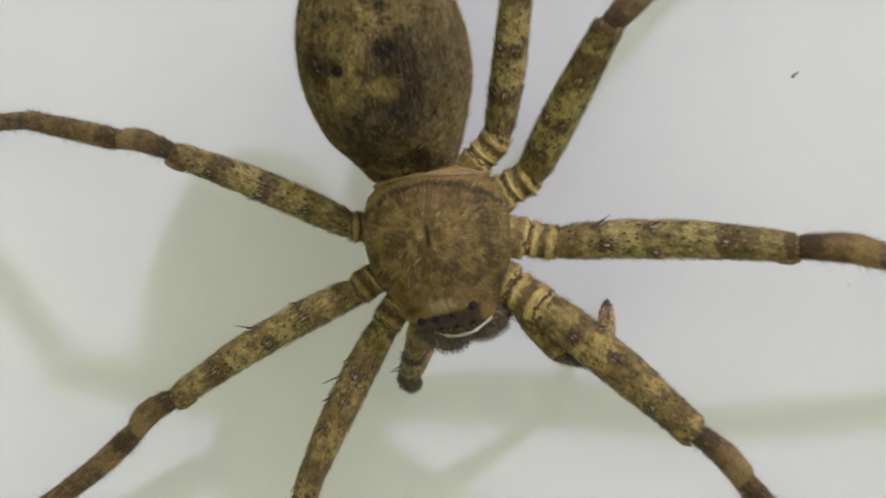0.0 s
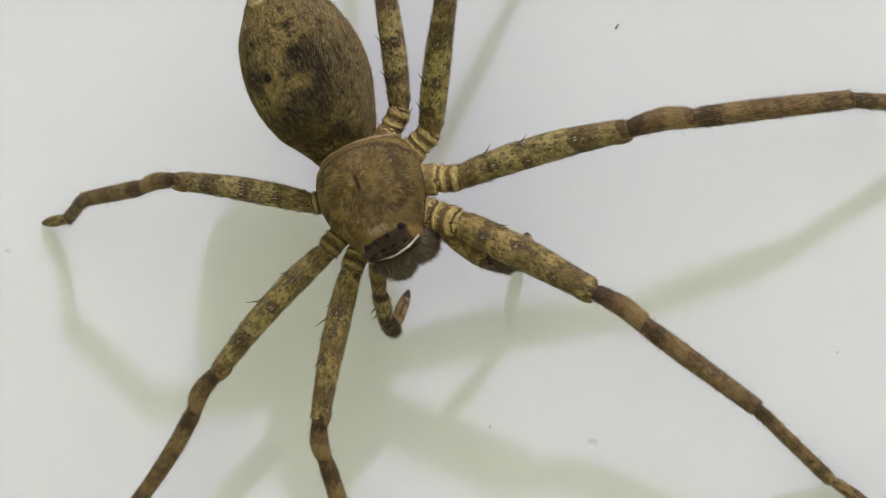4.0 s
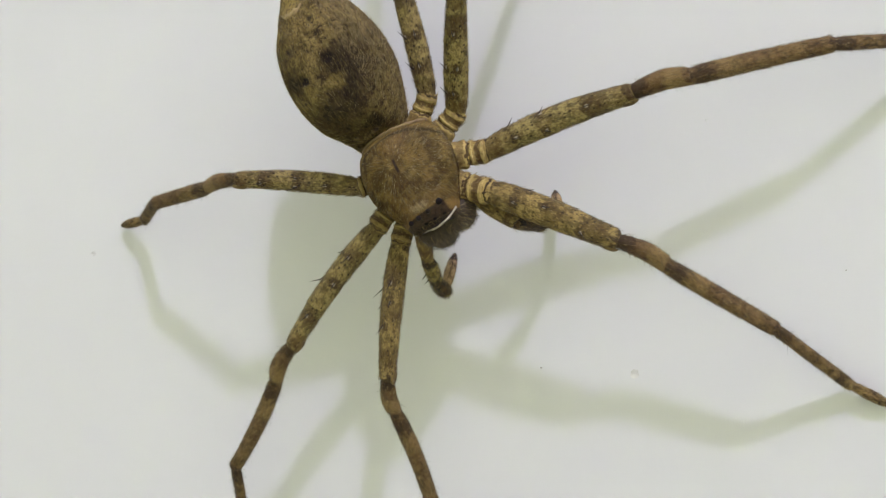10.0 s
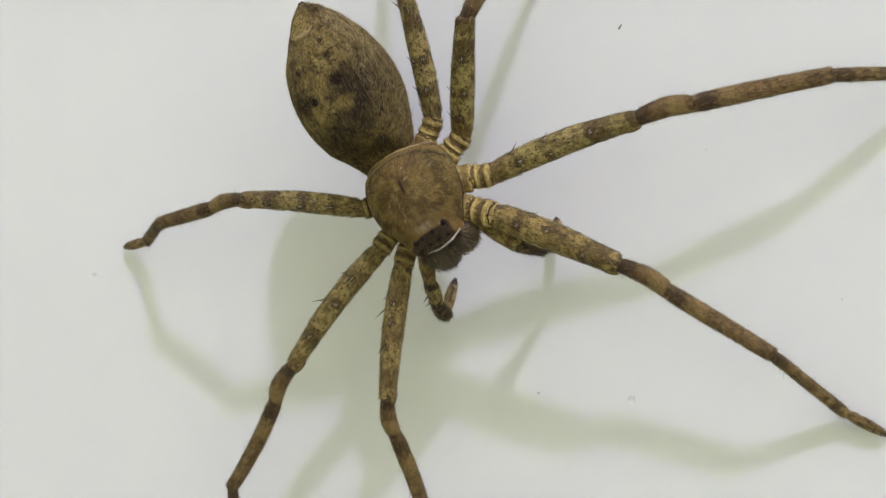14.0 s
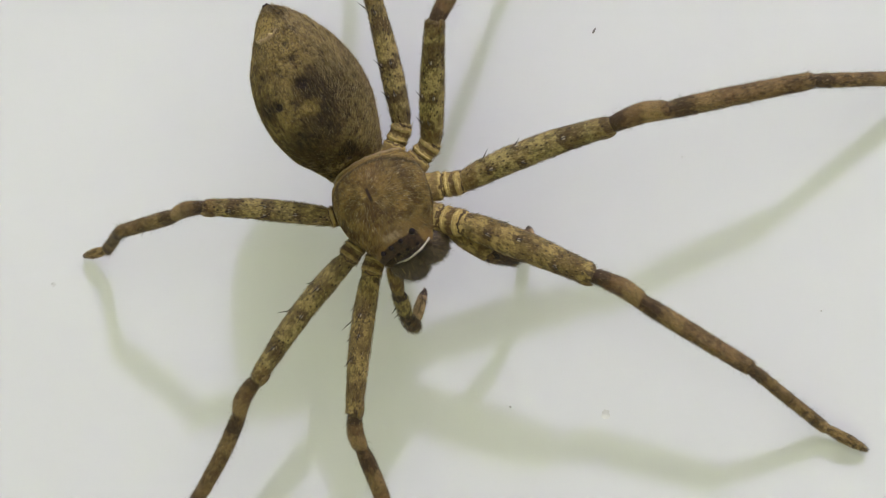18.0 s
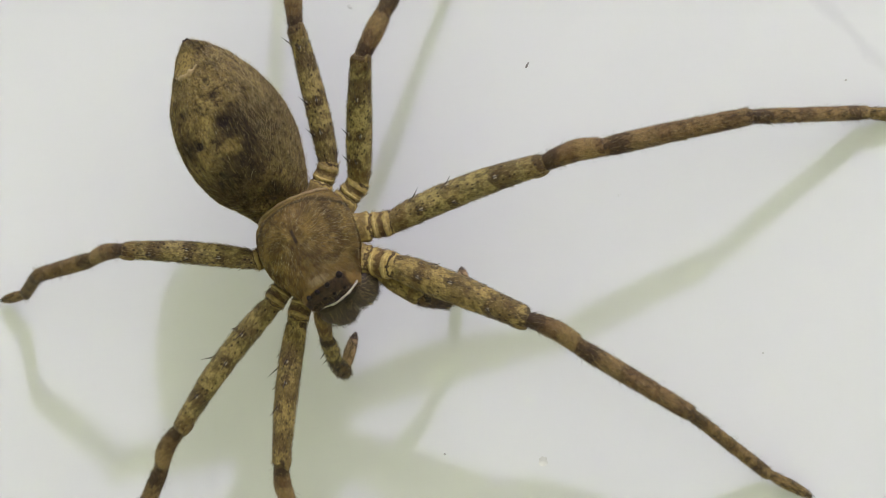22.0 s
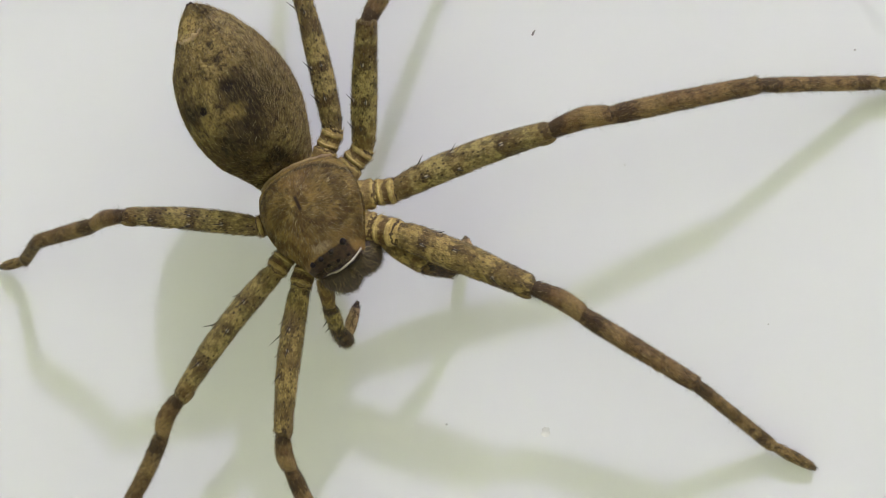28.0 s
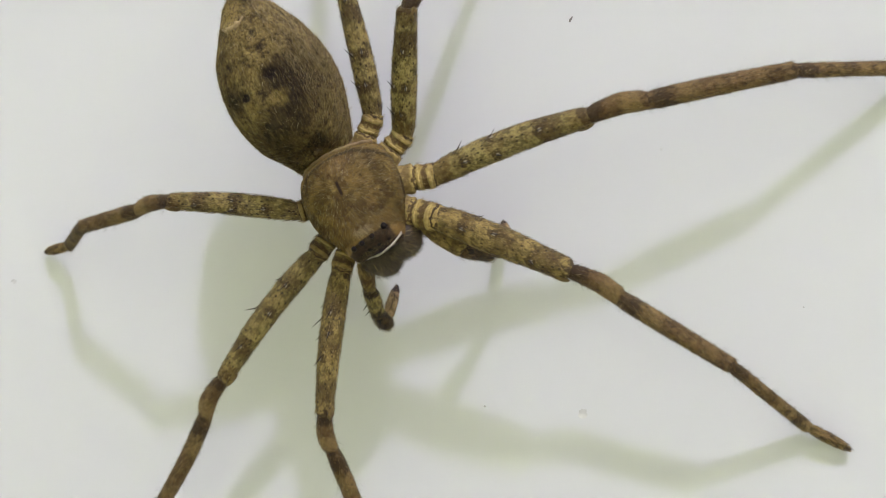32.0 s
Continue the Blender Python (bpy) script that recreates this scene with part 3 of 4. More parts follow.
# carapace: waist first, then towards the head
CA = [(0.0, 1.9, 0.9, 1.2, 0, 0), (0.04, 3.0, 1.65, 1.6, 0, 0), (0.13, 4.0, 2.6, 1.9, 0, 0), (0.30, 4.5, 3.3, 2.2, 0, 0), (0.48, 4.5, 3.35, 2.2, 0, 0),
      (0.66, 4.1, 3.15, 2.1, 0.05, 0), (0.80, 3.4, 2.95, 1.9, 0.15, 0), (0.88, 3.0, 2.8, 1.7, 0.2, 0), (0.94, 2.75, 2.6, 1.6, 0.2, 0), (0.985, 2.55, 2.05, 1.5, 0.2, 0), (1.0, 2.4, 1.8, 1.4, 0.2, 0)]
ca_back, ca_front = P((-0.31, 9.95, 3.45)), P((4.05, 11.70, -5.04))
ca_len = (ca_front - ca_back).length
nose = ca_len - 9.96
FURROW = [(0.0, z0, 0.24) for z0 in (3.2, 3.5, 3.8, 4.1, 4.4)]
v, f, al = loft(CA, ca_len, 36, 44, 0.015, 5)
carapace = mesh_object("carapace", v, f, mat_carapace, spider, "rounded hairy brown carapace with a dark eye band", al)
carapace.matrix_basis = frame_between(ca_back, ca_front, roll=radians(-4))
for name, count, size, seed, thick, us, material, wild, tuft, label in (
        ("carapace_hair", 22000, 0.42, 21, 0.011, (0.075, 0.87), mat_carapace, 0.35, 0.3, "short brown hair"),
        ("pale_hair", 5000, 0.45, 22, 0.009, (0.075, 0.87), mat_hair_soft, 0.35, 0.3, "pale golden hair"),
        ("straw_hair", 2200, 0.5, 23, 0.009, (0.08, 0.87), mat_hair_pale, 0.25, 0.4, "straw-coloured hair in radiating streaks"),
        ("dark_hair", 4200, 0.5, 24, 0.011, (0.05, 0.9), mat_hair_dark, 0.3, 0.3, "dark brown hair")):
    v, f, al = hairs(CA, ca_len, count, size, 0.9, seed, thick, arc=(-0.3, math.pi + 0.3), toward=Vector((-0.1, 3.3, 4.0)), us=us, avoid=FURROW, wild=wild, tuft=tuft)
    tagged(mesh_object(name, v, f, material, carapace, label, al), kind="stuff")
TUFT = [(t[0], t[1] * 0.8, t[2], t[3], t[4], t[5]) for t in CA]
v, f, al = hairs(TUFT, ca_len, 900, 0.5, 0.8, 25, 0.016, arc=(0.8, math.pi - 0.8), toward=Vector((-0.1, 3.3, 4.0)), us=(0.80, 0.862))
tagged(mesh_object("brow_hair", v, f, mat_hair, carapace, "tan tufts behind the eyes", al), kind="stuff")


# thin pale edge round the sides and back of the carapace
edge = [(u0, a0) for u0, a0 in [(0.80 - 0.78 * i / 20, 0.12) for i in range(21)] + [(0.012, 0.12 + (math.pi - 0.24) * i / 12) for i in range(13)] + [(0.02 + 0.6 * i / 20, math.pi - 0.12) for i in range(21)]]
line = [surface(CA, ca_len, u0, a0) for u0, a0 in edge]
mids = [Vector((smooth_table(CA, u0)[3], 0, ca_len * u0)) for u0, a0 in edge]
vs, fs = [], []
for i, (q, c) in enumerate(zip(line, mids)):
    out = (q - Vector((0, 0, ca_len * 0.4))).normalized()
    up = Vector((0, 1, 0))
    for k in range(6):
        a = 2 * math.pi * k / 6
        vs.append(q + out * 0.055 * math.cos(a) + up * 0.08 * math.sin(a))
for i in range(len(line) - 1):
    for k in range(6):
        fs.append((i * 6 + k, i * 6 + (k + 1) % 6, i * 6 + 6 + (k + 1) % 6, i * 6 + 6 + k))
mesh_object("carapace_edge", vs, fs, mat_edge, carapace, "thin pale tan edge")
# raised brown collar across the back of the carapace
vs, fs = [], []
for i in range(29):
    a0 = 0.02 + (math.pi - 0.04) * i / 28
    q = surface(CA, ca_len, 0.055 + 0.02 * math.sin(a0 * 2 + 1), a0)
    n = Vector((math.cos(a0), math.sin(a0), -0.4)).normalized()
    for k in range(6):
        a = 2 * math.pi * k / 6
        r0 = 0.19 + 0.03 * math.sin(i * 1.7)
        vs.append(q + n * (r0 * math.cos(a) + 0.08) + Vector((0, 0, r0 * 0.9 * math.sin(a))))
for i in range(28):
    for k in range(6):
        fs.append((i * 6 + k, i * 6 + (k + 1) % 6, i * 6 + 6 + (k + 1) % 6, i * 6 + 6 + k))
mesh_object("carapace_collar", vs, fs, mat_collar, carapace, "raised brown collar")


def ball(name, centre, radius, material, parent, label="", flat=1.0):
    bm = bmesh.new()
    bmesh.ops.create_uvsphere(bm, u_segments=16, v_segments=10, radius=radius * 0.001)
    for q in bm.verts:
        q.co = Vector((q.co.x, q.co.y * flat, q.co.z)) + Vector(centre) * 0.001
    me = bpy.data.meshes.new(name)
    bm.to_mesh(me)
    bm.free()
    me.shade_smooth()
    me.materials.append(material)
    ob = new(name, me)
    ob.parent = parent
    if label:
        tagged(ob, label)
    return ob


for c0, r0 in (((1.95, 2.30, 8.82), 0.31), ((0.70, 2.58, 9.18), 0.25), ((-0.36, 2.62, 9.37), 0.25), ((-1.33, 2.30, 9.40), 0.25),
               ((1.7, 1.5, 9.80), 0.2), ((0.75, 1.75, 9.90), 0.2), ((-0.2, 1.75, 9.92), 0.2), ((-1.2, 1.3, 9.85), 0.2)):
    ball("eye", (c0[0], c0[1], c0[2] + nose), r0, mat_eye, carapace, "small glossy black eye", 0.8)

# pale strip across the front of the head
ends = [(0, -2.4, -0.37, 9.96), (0.2, -1.27, 0.19, 10.16), (0.45, 0.17, 1.01, 10.58), (0.65, 1.32, 1.40, 10.51), (0.8, 1.93, 1.22, 10.29), (1, 2.81, 0.95, 9.74)]
strip = [Vector(smooth_table(ends, i / 18)) for i in range(19)]
vs, fs = [], []
for i, c in enumerate(strip):
    for k in range(8):
        a = 2 * math.pi * k / 8
        vs.append(c + Vector((0, 0, nose)) + Vector((0, (0.07 + 0.06 * i / 18) * math.cos(a), (0.075 + 0.05 * i / 18 + 0.03 * math.sin(i * 1.9)) * math.sin(a))))
for i in range(18):
    for k in range(8):
        fs.append((i * 8 + k, i * 8 + (k + 1) % 8, i * 8 + 8 + (k + 1) % 8, i * 8 + 8 + k))
mesh_object("clypeus_band", vs, fs, mat_clypeus, carapace, "thin cream band below the eyes")
# dark head front under the eyes
v, f, al = loft([(0, 2.4, 1.75, 1.3, 0.2, 0), (0.6, 2.3, 1.6, 1.0, 0.2, 0), (1, 1.8, 1.15, 0.5, 0.2, 0)], 0.75, 8, 20)
ob = mesh_object("head_front", v, f, mat_face, carapace, "dark brown face", al)
ob.matrix_basis = pose(0, 0, (ca_len - 0.45) * 0.001)

FACE = [(0, 2.35, 1.75, 1.3, 0.3, 0), (0.5, 2.4, 1.65, 1.1, 0.3, 0), (1, 2.1, 1.3, 0.8, 0.3, 0)]
hair_coat("face_hair", [(hairs(FACE, 0.8, 1500, 0.42, 0.75, 61, 0.011, arc=(0.1, math.pi - 0.1), us=(0.0, 0.9)), mat_hair_dark),
                        (hairs(FACE, 0.8, 160, 0.4, 0.7, 62, 0.009, arc=(0.1, math.pi - 0.1), us=(0.0, 0.9)), mat_hair)], carapace, ob.matrix_basis, "short dark hair round the eyes")

CH = [(0.0, 1.3, 0.9, 0.9, 0, 0), (0.2, 1.75, 1.2, 1.2, 0, 0), (0.55, 1.75, 1.2, 1.2, 0, 0), (0.85, 1.25, 0.95, 0.9, 0, 0), (1.0, 0.45, 0.45, 0.45, 0, 0)]
for a, b, s in (((3.36, 11.15, -5.35), (4.14, 8.20, -7.03), 31), ((5.26, 11.03, -4.09), (6.41, 8.25, -4.83), 32)):
    p, q = P(a), P(b)
    v, f, al = loft(CH, (q - p).length, 12, 18, 0.08, s)
    ch = mesh_object("chelicera", v, f, mat_chel, spider, "dark brown bristly jaw", al)
    ch.matrix_basis = frame_between(p, q)
    v, f, al = hairs(CH, (q - p).length, 1000, 0.65, 0.6, s, 0.016)
    tagged(mesh_object("bristles", v, f, mat_hair_dark, ch, "brown bristles", al), kind="stuff")
    # extra golden bristles on the right jaw put the light there into its colour
    v, f, al = hairs(CH, (q - p).length, 300 if s == 31 else 700, 0.6, 0.65, s + 5, 0.012)
    tagged(mesh_object("golden_bristles", v, f, mat_hair, ch, "golden bristles", al), kind="stuff")

# ---- legs ----
FEM = [(0.0, 0.78, 0.80, 0.78, 0, 0), (0.08, 0.93, 0.95, 0.92, 0, 0), (0.3, 1.02, 1.05, 1.02, 0, 0.05), (0.6, 0.98, 1.0, 0.98, 0, 0.05), (0.85, 0.84, 0.9, 0.86, 0, 0), (0.94, 0.81, 0.86, 0.84, 0, 0), (0.98, 0.75, 0.78, 0.78, 0, 0), (1.0, 0.6, 0.6, 0.6, 0, 0)]
PAT = [(0.0, 0.66, 0.66, 0.6, 0, 0), (0.15, 0.78, 0.82, 0.76, 0, 0), (0.6, 0.92, 0.95, 0.9, 0, 0), (0.9, 0.85, 0.86, 0.84, 0, 0), (1.0, 0.72, 0.72, 0.72, 0, 0)]
TIB = [(0.0, 0.78, 0.8, 0.78, 0, 0), (0.1, 0.98, 1.0, 0.97, 0, 0), (0.4, 1.0, 1.03, 1.0, 0, 0), (0.8, 0.92, 0.94, 0.92, 0, 0), (0.97, 0.88, 0.9, 0.88, 0, 0), (1.0, 0.68, 0.68, 0.68, 0, 0)]
MET = [(0.0, 0.75, 0.76, 0.75, 0, 0), (0.1, 0.92, 0.95, 0.92, 0, 0), (0.5, 0.9, 0.92, 0.9, 0, 0), (0.95, 0.9, 0.92, 0.9, 0, 0), (1.0, 0.72, 0.72, 0.72, 0, 0)]
TAR = [(0.0, 0.6, 0.6, 0.6, 0, 0), (0.25, 0.95, 0.95, 0.95, 0, 0), (0.6, 1.0, 1.0, 1.05, 0, 0), (0.88, 0.66, 0.64, 0.7, 0, 0), (1.0, 0.22, 0.22, 0.25, 0, 0)]
COX = [(0.0, 1.15, 1.1, 1.0, 0, 0), (0.2, 1.14, 1.08, 1.0, 0, 0), (0.6, 1.04, 1.0, 1.0, 0, 0), (0.88, 1.02, 1.0, 1.0, 0, 0), (1.0, 0.8, 0.8, 0.8, 0, 0)]
TRO = [(0.0, 0.92, 0.92, 0.9, 0, 0), (0.2, 1.06, 1.04, 1.0, 0.03, 0), (0.40, 1.0, 0.97, 0.98, -0.02, 0), (0.66, 1.05, 1.06, 1.0, -0.03, 0), (0.85, 0.98, 1.0, 1.0, 0.03, 0), (1.0, 0.85, 0.85, 0.85, 0, 0)]


def scaled(table, r, bow=0.0):
    return [(t[0], t[1] * r, t[2] * r * 0.80, t[3] * r * 0.80, t[4] * r + bow * 4 * t[0] * (1 - t[0]), t[5] * r) for t in table]


def segment(name, p, q, table, r, material, leg, seed, fuzz, size, rings=14, over=0.06, bow=0.0, spots=(), sides=16, lumps=0.05):
    axis = (q - p)
    L = axis.length * (1 + over)
    tab = scaled(table, r, bow)
    v, f, al = loft(tab, L, rings, sides, lumps, seed)
    ob = mesh_object(name, v, f, material, leg, "", al)
    if spots:
        marks = [surface(tab, L, u, radians(a)) for u, a, *_ in spots]
        at = ob.data.attributes.new("spot", "FLOAT", "POINT")
        at.data.foreach_set("value", [max(max(0.0, 1.0 - (q - k).length / 1.0) for k in marks) for q in v])
    ob.matrix_basis = frame_between(p, q)
    if fuzz:
        coat = [(hairs(tab, L, fuzz * 2, size, 0.72, seed + 100, 0.011), material),
                (hairs(tab, L, fuzz // 2, size, 0.70, seed + 150, 0.010), mat_hair),
                (hairs(tab, L, fuzz * 5 // 4 if name == "femur" else fuzz // 3, size * 1.15, 0.66, seed + 200, 0.010), mat_hair_dark)]
        if name in ("tibia", "metatarsus", "patella"):
            coat.append((hairs(tab, L, int(44 * L), 0.8, 0.45, seed + 250, 0.0052, wild=0.5), mat_hair_dark))
        hair_coat("leg_hair" if leg.name.startswith("leg") else "palp_hair", coat, leg, ob.matrix_basis)
    return ob, tab, L


def spine(seg, tab, L, u, a, leg, size=1.05, socket=True):
    """A black spine on a pale socket."""
    p = surface(tab, L, u, a)
    w = smooth_table(tab, u)
    n = Vector((math.cos(a), math.sin(a), 0))
    way = (n * 0.68 + Vector((0, 0, 0.8))).normalized()
    s = way.cross(n).normalized()
    t = way.cross(s)
    vs, fs = [], []
    for k, (d, r) in enumerate(((-0.1, 0.070), (0.35, 0.050), (0.7, 0.028), (1.0, 0.006))):
        for j in range(6):
            g = 2 * math.pi * j / 6
            vs.append(p + way * d * size + (s * math.cos(g) + t * math.sin(g)) * r)
    for k in range(3):
        for j in range(6):
            fs.append((k * 6 + j, k * 6 + (j + 1) % 6, k * 6 + 6 + (j + 1) % 6, k * 6 + 6 + j))
    m = seg.matrix_basis.copy()
    ob = mesh_object("spine", vs, fs, mat_spine, leg, "short black spine")
    ob.matrix_basis = m
    if not socket:
        return
    across = Vector((-math.sin(a), math.cos(a), 0))
    bm = bmesh.new()
    small = random.Random(int(u * 1000 + a * 100))
    for d in (-0.09, 0.09):
        k = small.uniform(0.45, 1.1)
        made = bmesh.ops.create_icosphere(bm, subdivisions=2, radius=1.0)
        for q in made["verts"]:
            c = q.co.copy()
            q.co = (p + across * (d + 0.06 * k * c.x) + n * 0.07 * k * c.y + Vector((0, 0, 0.16 + 0.2 * k * c.z))) * 0.001
    me = bpy.data.meshes.new("spine_socket")
    bm.to_mesh(me)
    bm.free()
    me.shade_smooth()
    me.materials.append(mat_spine_base)
    so = tagged(new("spine_socket", me), "pale raised spine socket")
    so.parent = leg
    so.matrix_basis = m


def hip_plate(seg, tab, L, u, wide, bend, lg, seed):
    """A thin raised crescent across the back of a hip joint."""
    vs, fs = [], []
    for i in range(19):
        a = radians(8 + 164 * i / 18)
        thin = math.sin(math.pi * (i + 0.6) / 19.2) ** 0.5 * (1 + 0.25 * noise.noise(Vector((i * 0.35, seed, 0))))
        n = Vector((math.cos(a), math.sin(a), 0))
        q = surface(tab, L, u - bend * math.sin(a) + 0.02 * noise.noise(Vector((i * 0.3, 5, seed))), a)
        for k in range(8):
            g = 2 * math.pi * k / 8
            vs.append(q + n * 0.085 * thin * math.cos(g) + Vector((0, 0, wide * thin * math.sin(g))))
    for i in range(18):
        for k in range(8):
            fs.append((i * 8 + k, i * 8 + (k + 1) % 8, i * 8 + 8 + (k + 1) % 8, i * 8 + 8 + k))
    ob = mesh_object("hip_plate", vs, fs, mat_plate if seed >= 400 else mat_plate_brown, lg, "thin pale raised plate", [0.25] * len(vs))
    ob.matrix_basis = seg.matrix_basis.copy()


def leg(label, joints, body, radii, seed, tone, spines=(), bows=(0, 0, 0)):
    """joints: hip, knee, tibia start, metatarsus start, tarsus start, tip; body: where the coxa leaves the carapace."""
    j = [P(t) for t in joints]
    lg = tagged(new("leg"), label)
    lg.parent = spider
    b = P(body)
    mid = b + (j[0] - b) * 0.55
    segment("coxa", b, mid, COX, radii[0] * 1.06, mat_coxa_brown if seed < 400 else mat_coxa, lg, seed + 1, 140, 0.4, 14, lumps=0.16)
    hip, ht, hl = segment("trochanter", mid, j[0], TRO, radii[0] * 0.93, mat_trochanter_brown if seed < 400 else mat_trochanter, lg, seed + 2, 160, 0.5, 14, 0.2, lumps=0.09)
    hip_plate(hip, ht, hl, 0.27, 0.10, 0.09, lg, seed)
    hip_plate(hip, ht, hl, 0.74, 0.20, 0.09, lg, seed + 9)
    fem, ft, fl = segment("femur", j[0], j[1], FEM, radii[0], {"brown": mat_femur_brown, "mottled": mat_femur_mottled, "plain": mat_femur}[tone], lg, seed + 3, 900, 0.42, 60, 0.03, bows[0], spines, 28)
    segment("patella", j[1], j[2], PAT, radii[1], mat_patella, lg, seed + 4, 450, 0.38, 14, 0.10, bows[1])
    tib, tt, tl = segment("tibia", j[2], j[3], TIB, radii[2], mat_tibia, lg, seed + 5, 1100, 0.44, 24, 0.03, bows[2])
    segment("metatarsus", j[3], j[4], MET, radii[3], mat_meta, lg, seed + 6, 700, 0.40, 16, 0.04)
    segment("tarsus", j[4], j[5], TAR, radii[4], mat_tarsus, lg, seed + 7, 450, 0.42, 12, 0.0)
    side = -1.0 if joints[0][0] > 1.0 else 1.0
    bm = bmesh.new()
    bmesh.ops.create_uvsphere(bm, u_segments=14, v_segments=10, radius=1.0)
    for q in bm.verts:
        k = 1 + 0.2 * noise.noise(q.co * 1.5 + Vector((seed, 0, 0)))
        q.co = Vector((side * radii[0] * 0.60 + q.co.x * 0.28 * k, 0.15 + q.co.y * 0.55 * k, fl * 0.955 + q.co.z * 0.75 * k)) * 0.001
    me = bpy.data.meshes.new("knee_lobe")
    bm.to_mesh(me)
    bm.free()
    me.shade_smooth()
    me.attributes.new("along", "FLOAT", "POINT").data.foreach_set("value", [0.8] * len(me.vertices))
    me.materials.append(mat_femur_brown)
    lobe = tagged(new("knee_lobe", me), "rounded tan lobe at the knee")
    lobe.parent = lg
    lobe.matrix_basis = fem.matrix_basis.copy()
    for u, a, *size in spines:
        spine(fem, ft, fl, u, radians(a), lg, *size)
    return lg


leg("brown mottled front leg bent at the knee, foot on the wall", [(-0.09, 10.13, -6.85), (-1.89, 11.18, -19.68), (-1.68, 10.55, -22.96), (0.20, 6.12, -34.94), (5.74, 1.46, -42.51), (8.09, 0.53, -46.01)], (1.12, 9.51, -3.12), (1.03, 0.85, 0.74, 0.58, 0.48), 100, "brown", ((0.28, 95), (0.25, 165, 0.5), (0.345, 168, 1.3), (0.47, 168, 0.5), (0.42, 85), (0.6, 120)), (-0.25, -0.3, 0.35))
leg("brown mottled second leg stretched down the wall", [(-2.36, 9.92, -5.43), (-12.10, 9.72, -16.86), (-14.56, 9.07, -20.49), (-20.77, 7.59, -30.01), (-23.18, 1.75, -39.29), (-25.28, 0.53, -42.28)], (-0.31, 9.49, -2.49), (1.04, 0.88, 0.74, 0.58, 0.46), 200, "mottled", ((0.25, 95), (0.27, 165, 0.55), (0.45, 70), (0.5, 168, 1.25), (0.73, 95)), (-0.45, -0.45, 0.3))
leg("brown mottled third leg, bent at the foot", [(-3.91, 9.83, -1.67), (-15.67, 11.71, -0.43), (-19.99, 9.81, -1.25), (-27.97, 6.70, -3.00), (-32.12, 2.22, -5.25), (-35.81, 0.53, -5.98)], (-1.72, 9.37, -1.05), (0.98, 0.78, 0.68, 0.6, 0.46), 300, "mottled", ((0.25, 85), (0.49, 110), (0.49, 60), (0.77, 75)), (-0.25, -0.35, 0))
leg("long brown front leg stretched down the wall", [(8.93, 10.31, -2.28), (20.26, 9.51, -7.07), (24.31, 7.97, -9.56), (33.66, 6.16, -15.72), (39.61, 1.01, -21.98), (43.37, 0.53, -24.10)], (4.31, 9.64, -1.50), (1.30, 0.92, 0.78, 0.60, 0.45), 400, "brown", ((0.2, 90), (0.42, 65), (0.72, 110), (0.28, 12, 0.6)), (0.15, 0.35, 0))
leg("long brown second leg stretched sideways", [(8.40, 8.54, 1.28), (22.14, 8.95, 5.86), (27.16, 9.10, 7.05), (39.33, 6.75, 9.20), (48.61, 1.20, 9.15), (52.45, 0.53, 8.68)], (4.58, 9.41, 0.74), (1.18, 1.0, 0.82, 0.66, 0.52), 500, "plain", ((0.19, 16), (0.22, 100), (0.41, 36), (0.42, 125), (0.7, 85)), (0.4, 0.4, 0.1))
leg("brown mottled third leg stretched up the wall", [(5.74, 8.71, 4.90), (7.76, 12.70, 15.48), (9.39, 11.70, 18.89), (14.12, 8.10, 28.78), (18.28, 1.50, 35.51), (19.61, 0.53, 39.05)], (3.38, 9.28, 2.17), (1.1, 0.88, 0.72, 0.56, 0.45), 600, "plain", ((0.18, 50, 1.1), (0.18, 94), (0.39, 50, 1.1), (0.39, 112), (0.67, 92)), (0.05, 0, 0))
leg("brown mottled hind leg stretched up the wall", [(3.11, 8.99, 6.60), (1.09, 10.30, 18.45), (0.86, 10.30, 22.36), (0.65, 7.90, 32.45), (-1.02, 1.70, 41.80), (-1.32, 0.53, 45.87)], (1.66, 9.39, 3.01), (1.0, 0.84, 0.7, 0.55, 0.45), 700, "mottled", ((0.22, 54, 1.1), (0.22, 100), (0.45, 54, 1.1), (0.45, 112), (0.83, 95), (0.88, 15)), (-0.2, 0, 0))


def palp(label, joints, seed, k=1.0):
    j = [P(t) for t in joints]
    pp = tagged(new("pedipalp"), label)
    pp.parent = spider
    segment("palp_femur", j[0], j[1], FEM, 0.72 * k, mat_coxa_brown if k == 1 else mat_femur_brown, pp, seed, 150, 0.4, 10)
    seg, tab, L = segment("palp_patella", j[1], j[2], TIB, 0.72 if k == 1 else 0.80, mat_palp if k == 1 else mat_palp_brown, pp, seed + 1, 250, 0.6, 10)
    segment("palp_tibia", j[2], j[3], PAT, 0.82 if k == 1 else 0.66, mat_palp_dark, pp, seed + 2, 350, 0.6, 10, 0.15)
    segment("palp_tarsus", j[3], j[4], TAR, 0.54 if k == 1 else 0.58, mat_palp_tip, pp, seed + 3, 200, 0.35, 12)
    if k == 1:
        spine(seg, tab, L, 0.8, radians(170), pp, 1.0)
        spine(seg, tab, L, 0.5, radians(150), pp, 0.9)


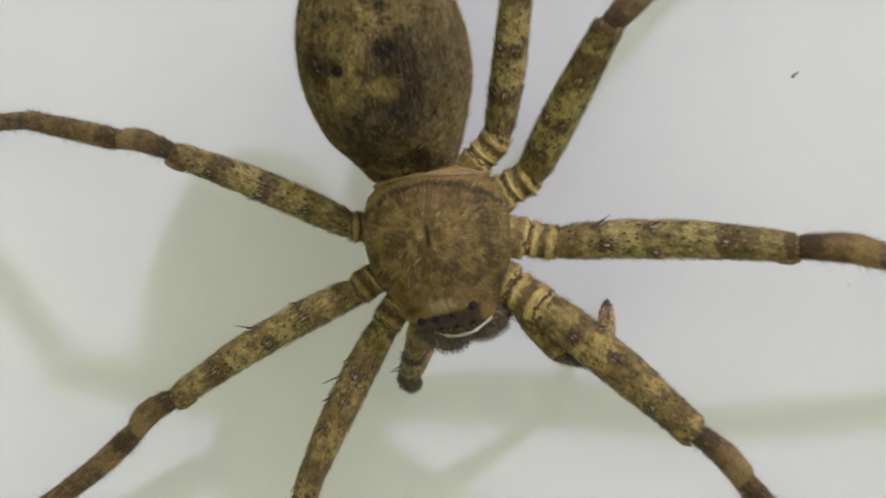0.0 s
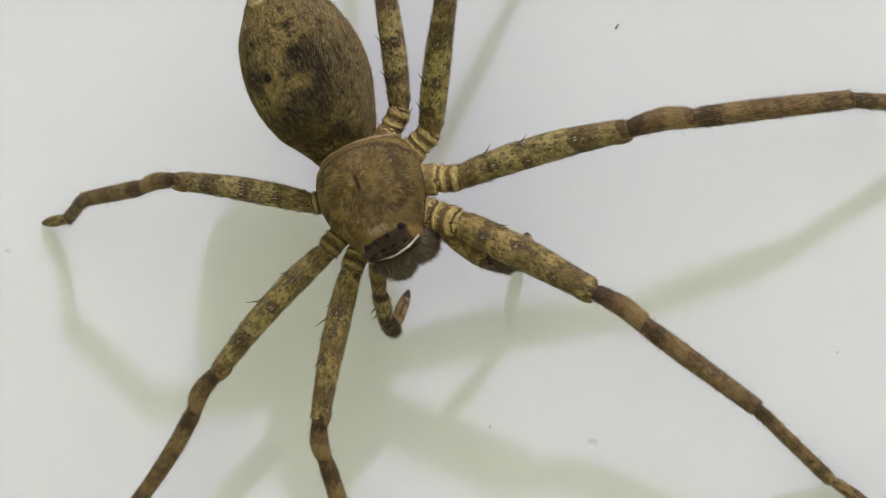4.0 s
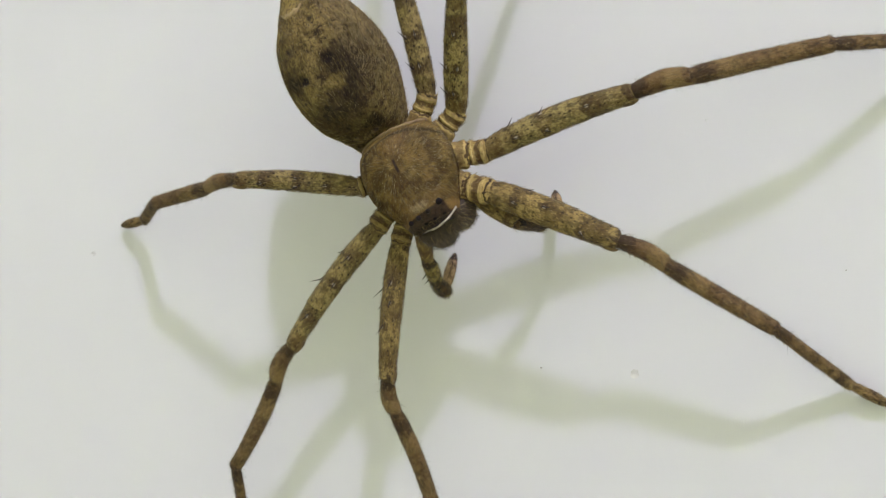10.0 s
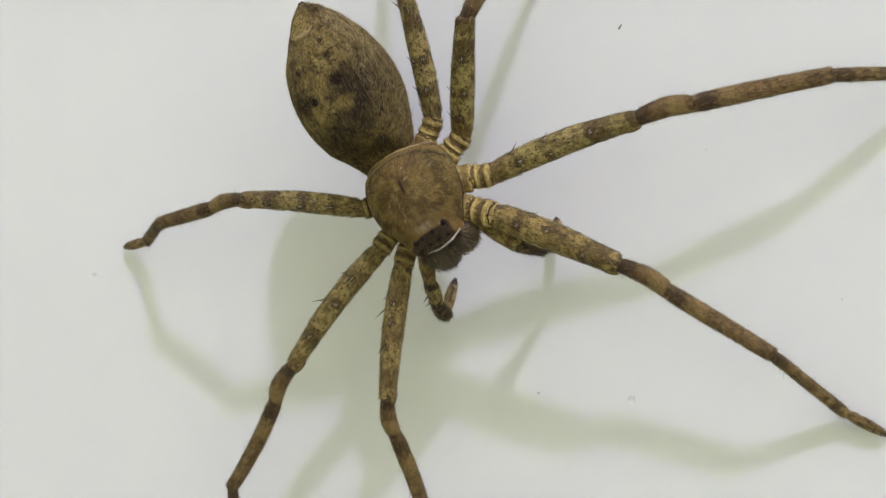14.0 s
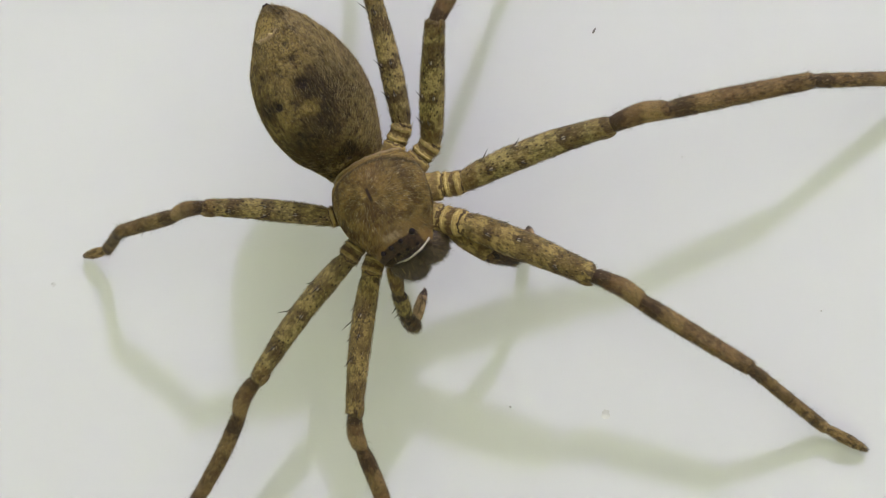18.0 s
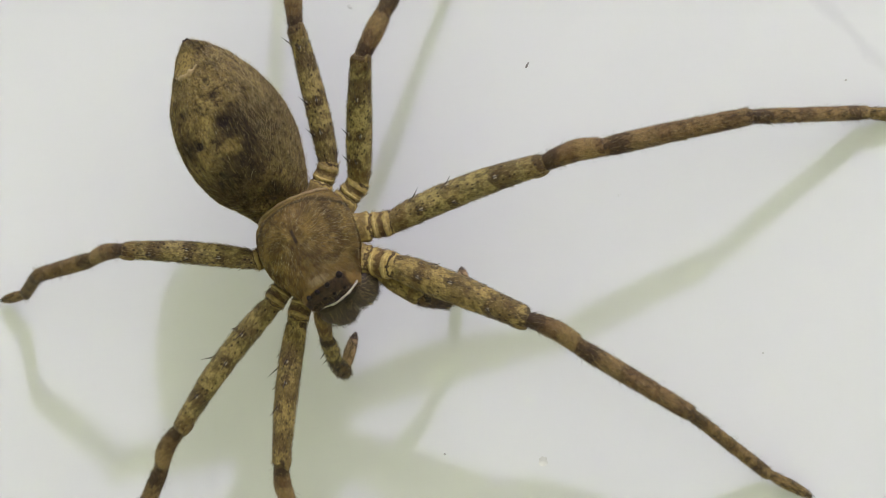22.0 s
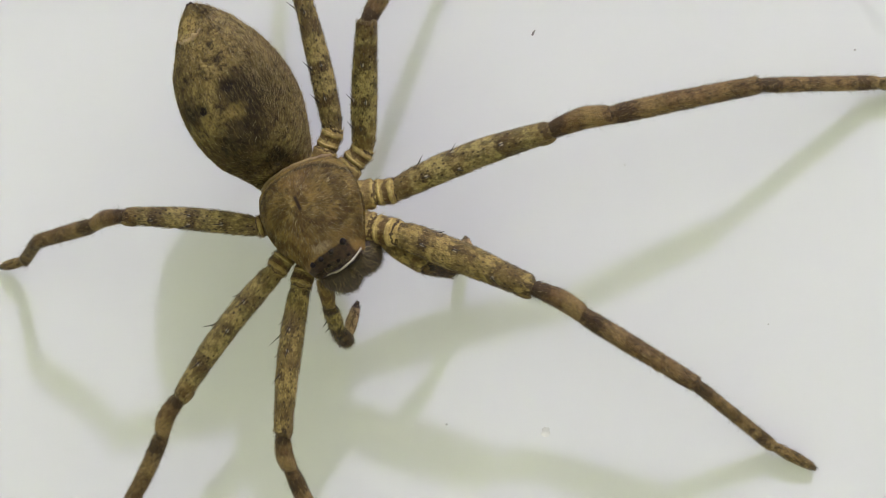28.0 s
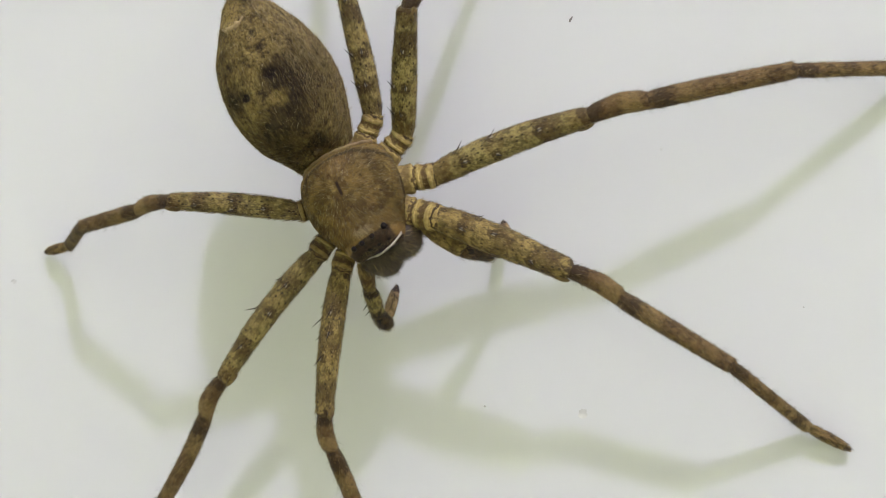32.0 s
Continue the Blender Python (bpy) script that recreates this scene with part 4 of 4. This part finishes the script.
palp("short curled feeler, tan with a dark tip", [(2.00, 9.98, -5.97), (1.95, 8.60, -8.88), (1.74, 5.95, -11.47), (1.72, 3.92, -12.72), (1.86, 0.83, -9.62)], 800)
palp("short bristly feeler tucked under the front leg", [(7.57, 9.43, -2.75), (10.75, 8.80, -5.25), (12.60, 6.04, -5.98), (13.49, 3.56, -5.57), (12.55, 0.95, -3.62)], 820, 1.35)


# ---- specks on the wall ----
def speck(name, x, z, a, b, turn, material, label, category, seed, high=0.12):
    r = random.Random(seed)
    bm = bmesh.new()
    bmesh.ops.create_icosphere(bm, subdivisions=4, radius=1.0)
    bmesh.ops.delete(bm, geom=[q for q in bm.verts if q.co.y > 0.05], context="VERTS")
    for q in bm.verts:
        k = 1 + 0.35 * noise.noise(q.co * 1.7 + Vector((seed, 0, 0)))
        q.co = Vector((q.co.x * a * k, -min(q.co.y, 0) ** 2 * high * k - 0.002, q.co.z * b * k)) * 0.001
    me = bpy.data.meshes.new(name)
    bm.to_mesh(me)
    bm.free()
    me.shade_smooth()
    me.materials.append(material)
    ob = tagged(new(name, me), label, category)
    ob.matrix_world = Matrix.Translation((x * 0.001, 0, 1.3 + z * 0.001)) @ Matrix.Rotation(radians(turn), 4, "Y")
    return ob


mat_dirt = plain("dirt_grey", (0.28, 0.27, 0.25), 0.8, 6)
mat_smut = plain("smut_pale_grey", (0.50, 0.49, 0.47), 0.8, 6)
mat_dust = plain("dust_grey", (0.70, 0.70, 0.69), 0.8, 6)
mat_crumb = plain("crumb_cream", (0.80, 0.75, 0.52), 0.7, 0.5)
mat_white = plain("fleck_white", (0.76, 0.76, 0.73), 0.7, 0.4)
speck("dirt_speck", 19.23, 14.74, 0.30, 0.10, -60, mat_dirt, "tiny dark speck of dirt on the white wall", "speck", 1)
speck("dirt_speck", 9.95, -21.05, 0.11, 0.10, 10, mat_smut, "tiny grey speck of dirt on the white wall", "speck", 2)
speck("dirt_speck", 39.48, -11.51, 0.08, 0.07, 0, mat_smut, "tiny grey speck of dirt on the white wall", "speck", 3)
speck("dirt_speck", 47.04, 12.01, 0.11, 0.08, -30, mat_smut, "tiny grey speck of dirt on the white wall", "speck", 4)
speck("paint_fleck", 19.35, -21.54, 0.42, 0.46, 0, mat_white, "small cream fleck on the white wall", "fleck", 6, 0.012)
speck("crumb", -14.14, -36.36, 0.75, 0.5, 30, mat_crumb, "small yellowish crumb on the white wall", "crumb", 7, 0.03)
speck("crumb", -13.24, -36.86, 0.4, 0.35, 0, mat_crumb, "small yellowish crumb on the white wall", "crumb", 8, 0.03)
speck("dirt_speck", 47.21, -27.56, 0.13, 0.12, 20, mat_dirt, "tiny dark speck of dirt on the white wall", "speck", 9)
speck("dust_speck", -40.06, -9.08, 0.3, 0.25, 20, mat_dust, "faint grey dust speck on the white wall", "speck", 10, 0.006)
speck("dust_speck", 2.60, 21.06, 0.28, 0.25, 20, mat_dust, "faint grey dust speck on the white wall", "speck", 11, 0.05)
speck("dust_speck", 27.19, 2.74, 0.12, 0.1, 20, mat_dust, "faint grey dust speck on the white wall", "speck", 12, 0.05)
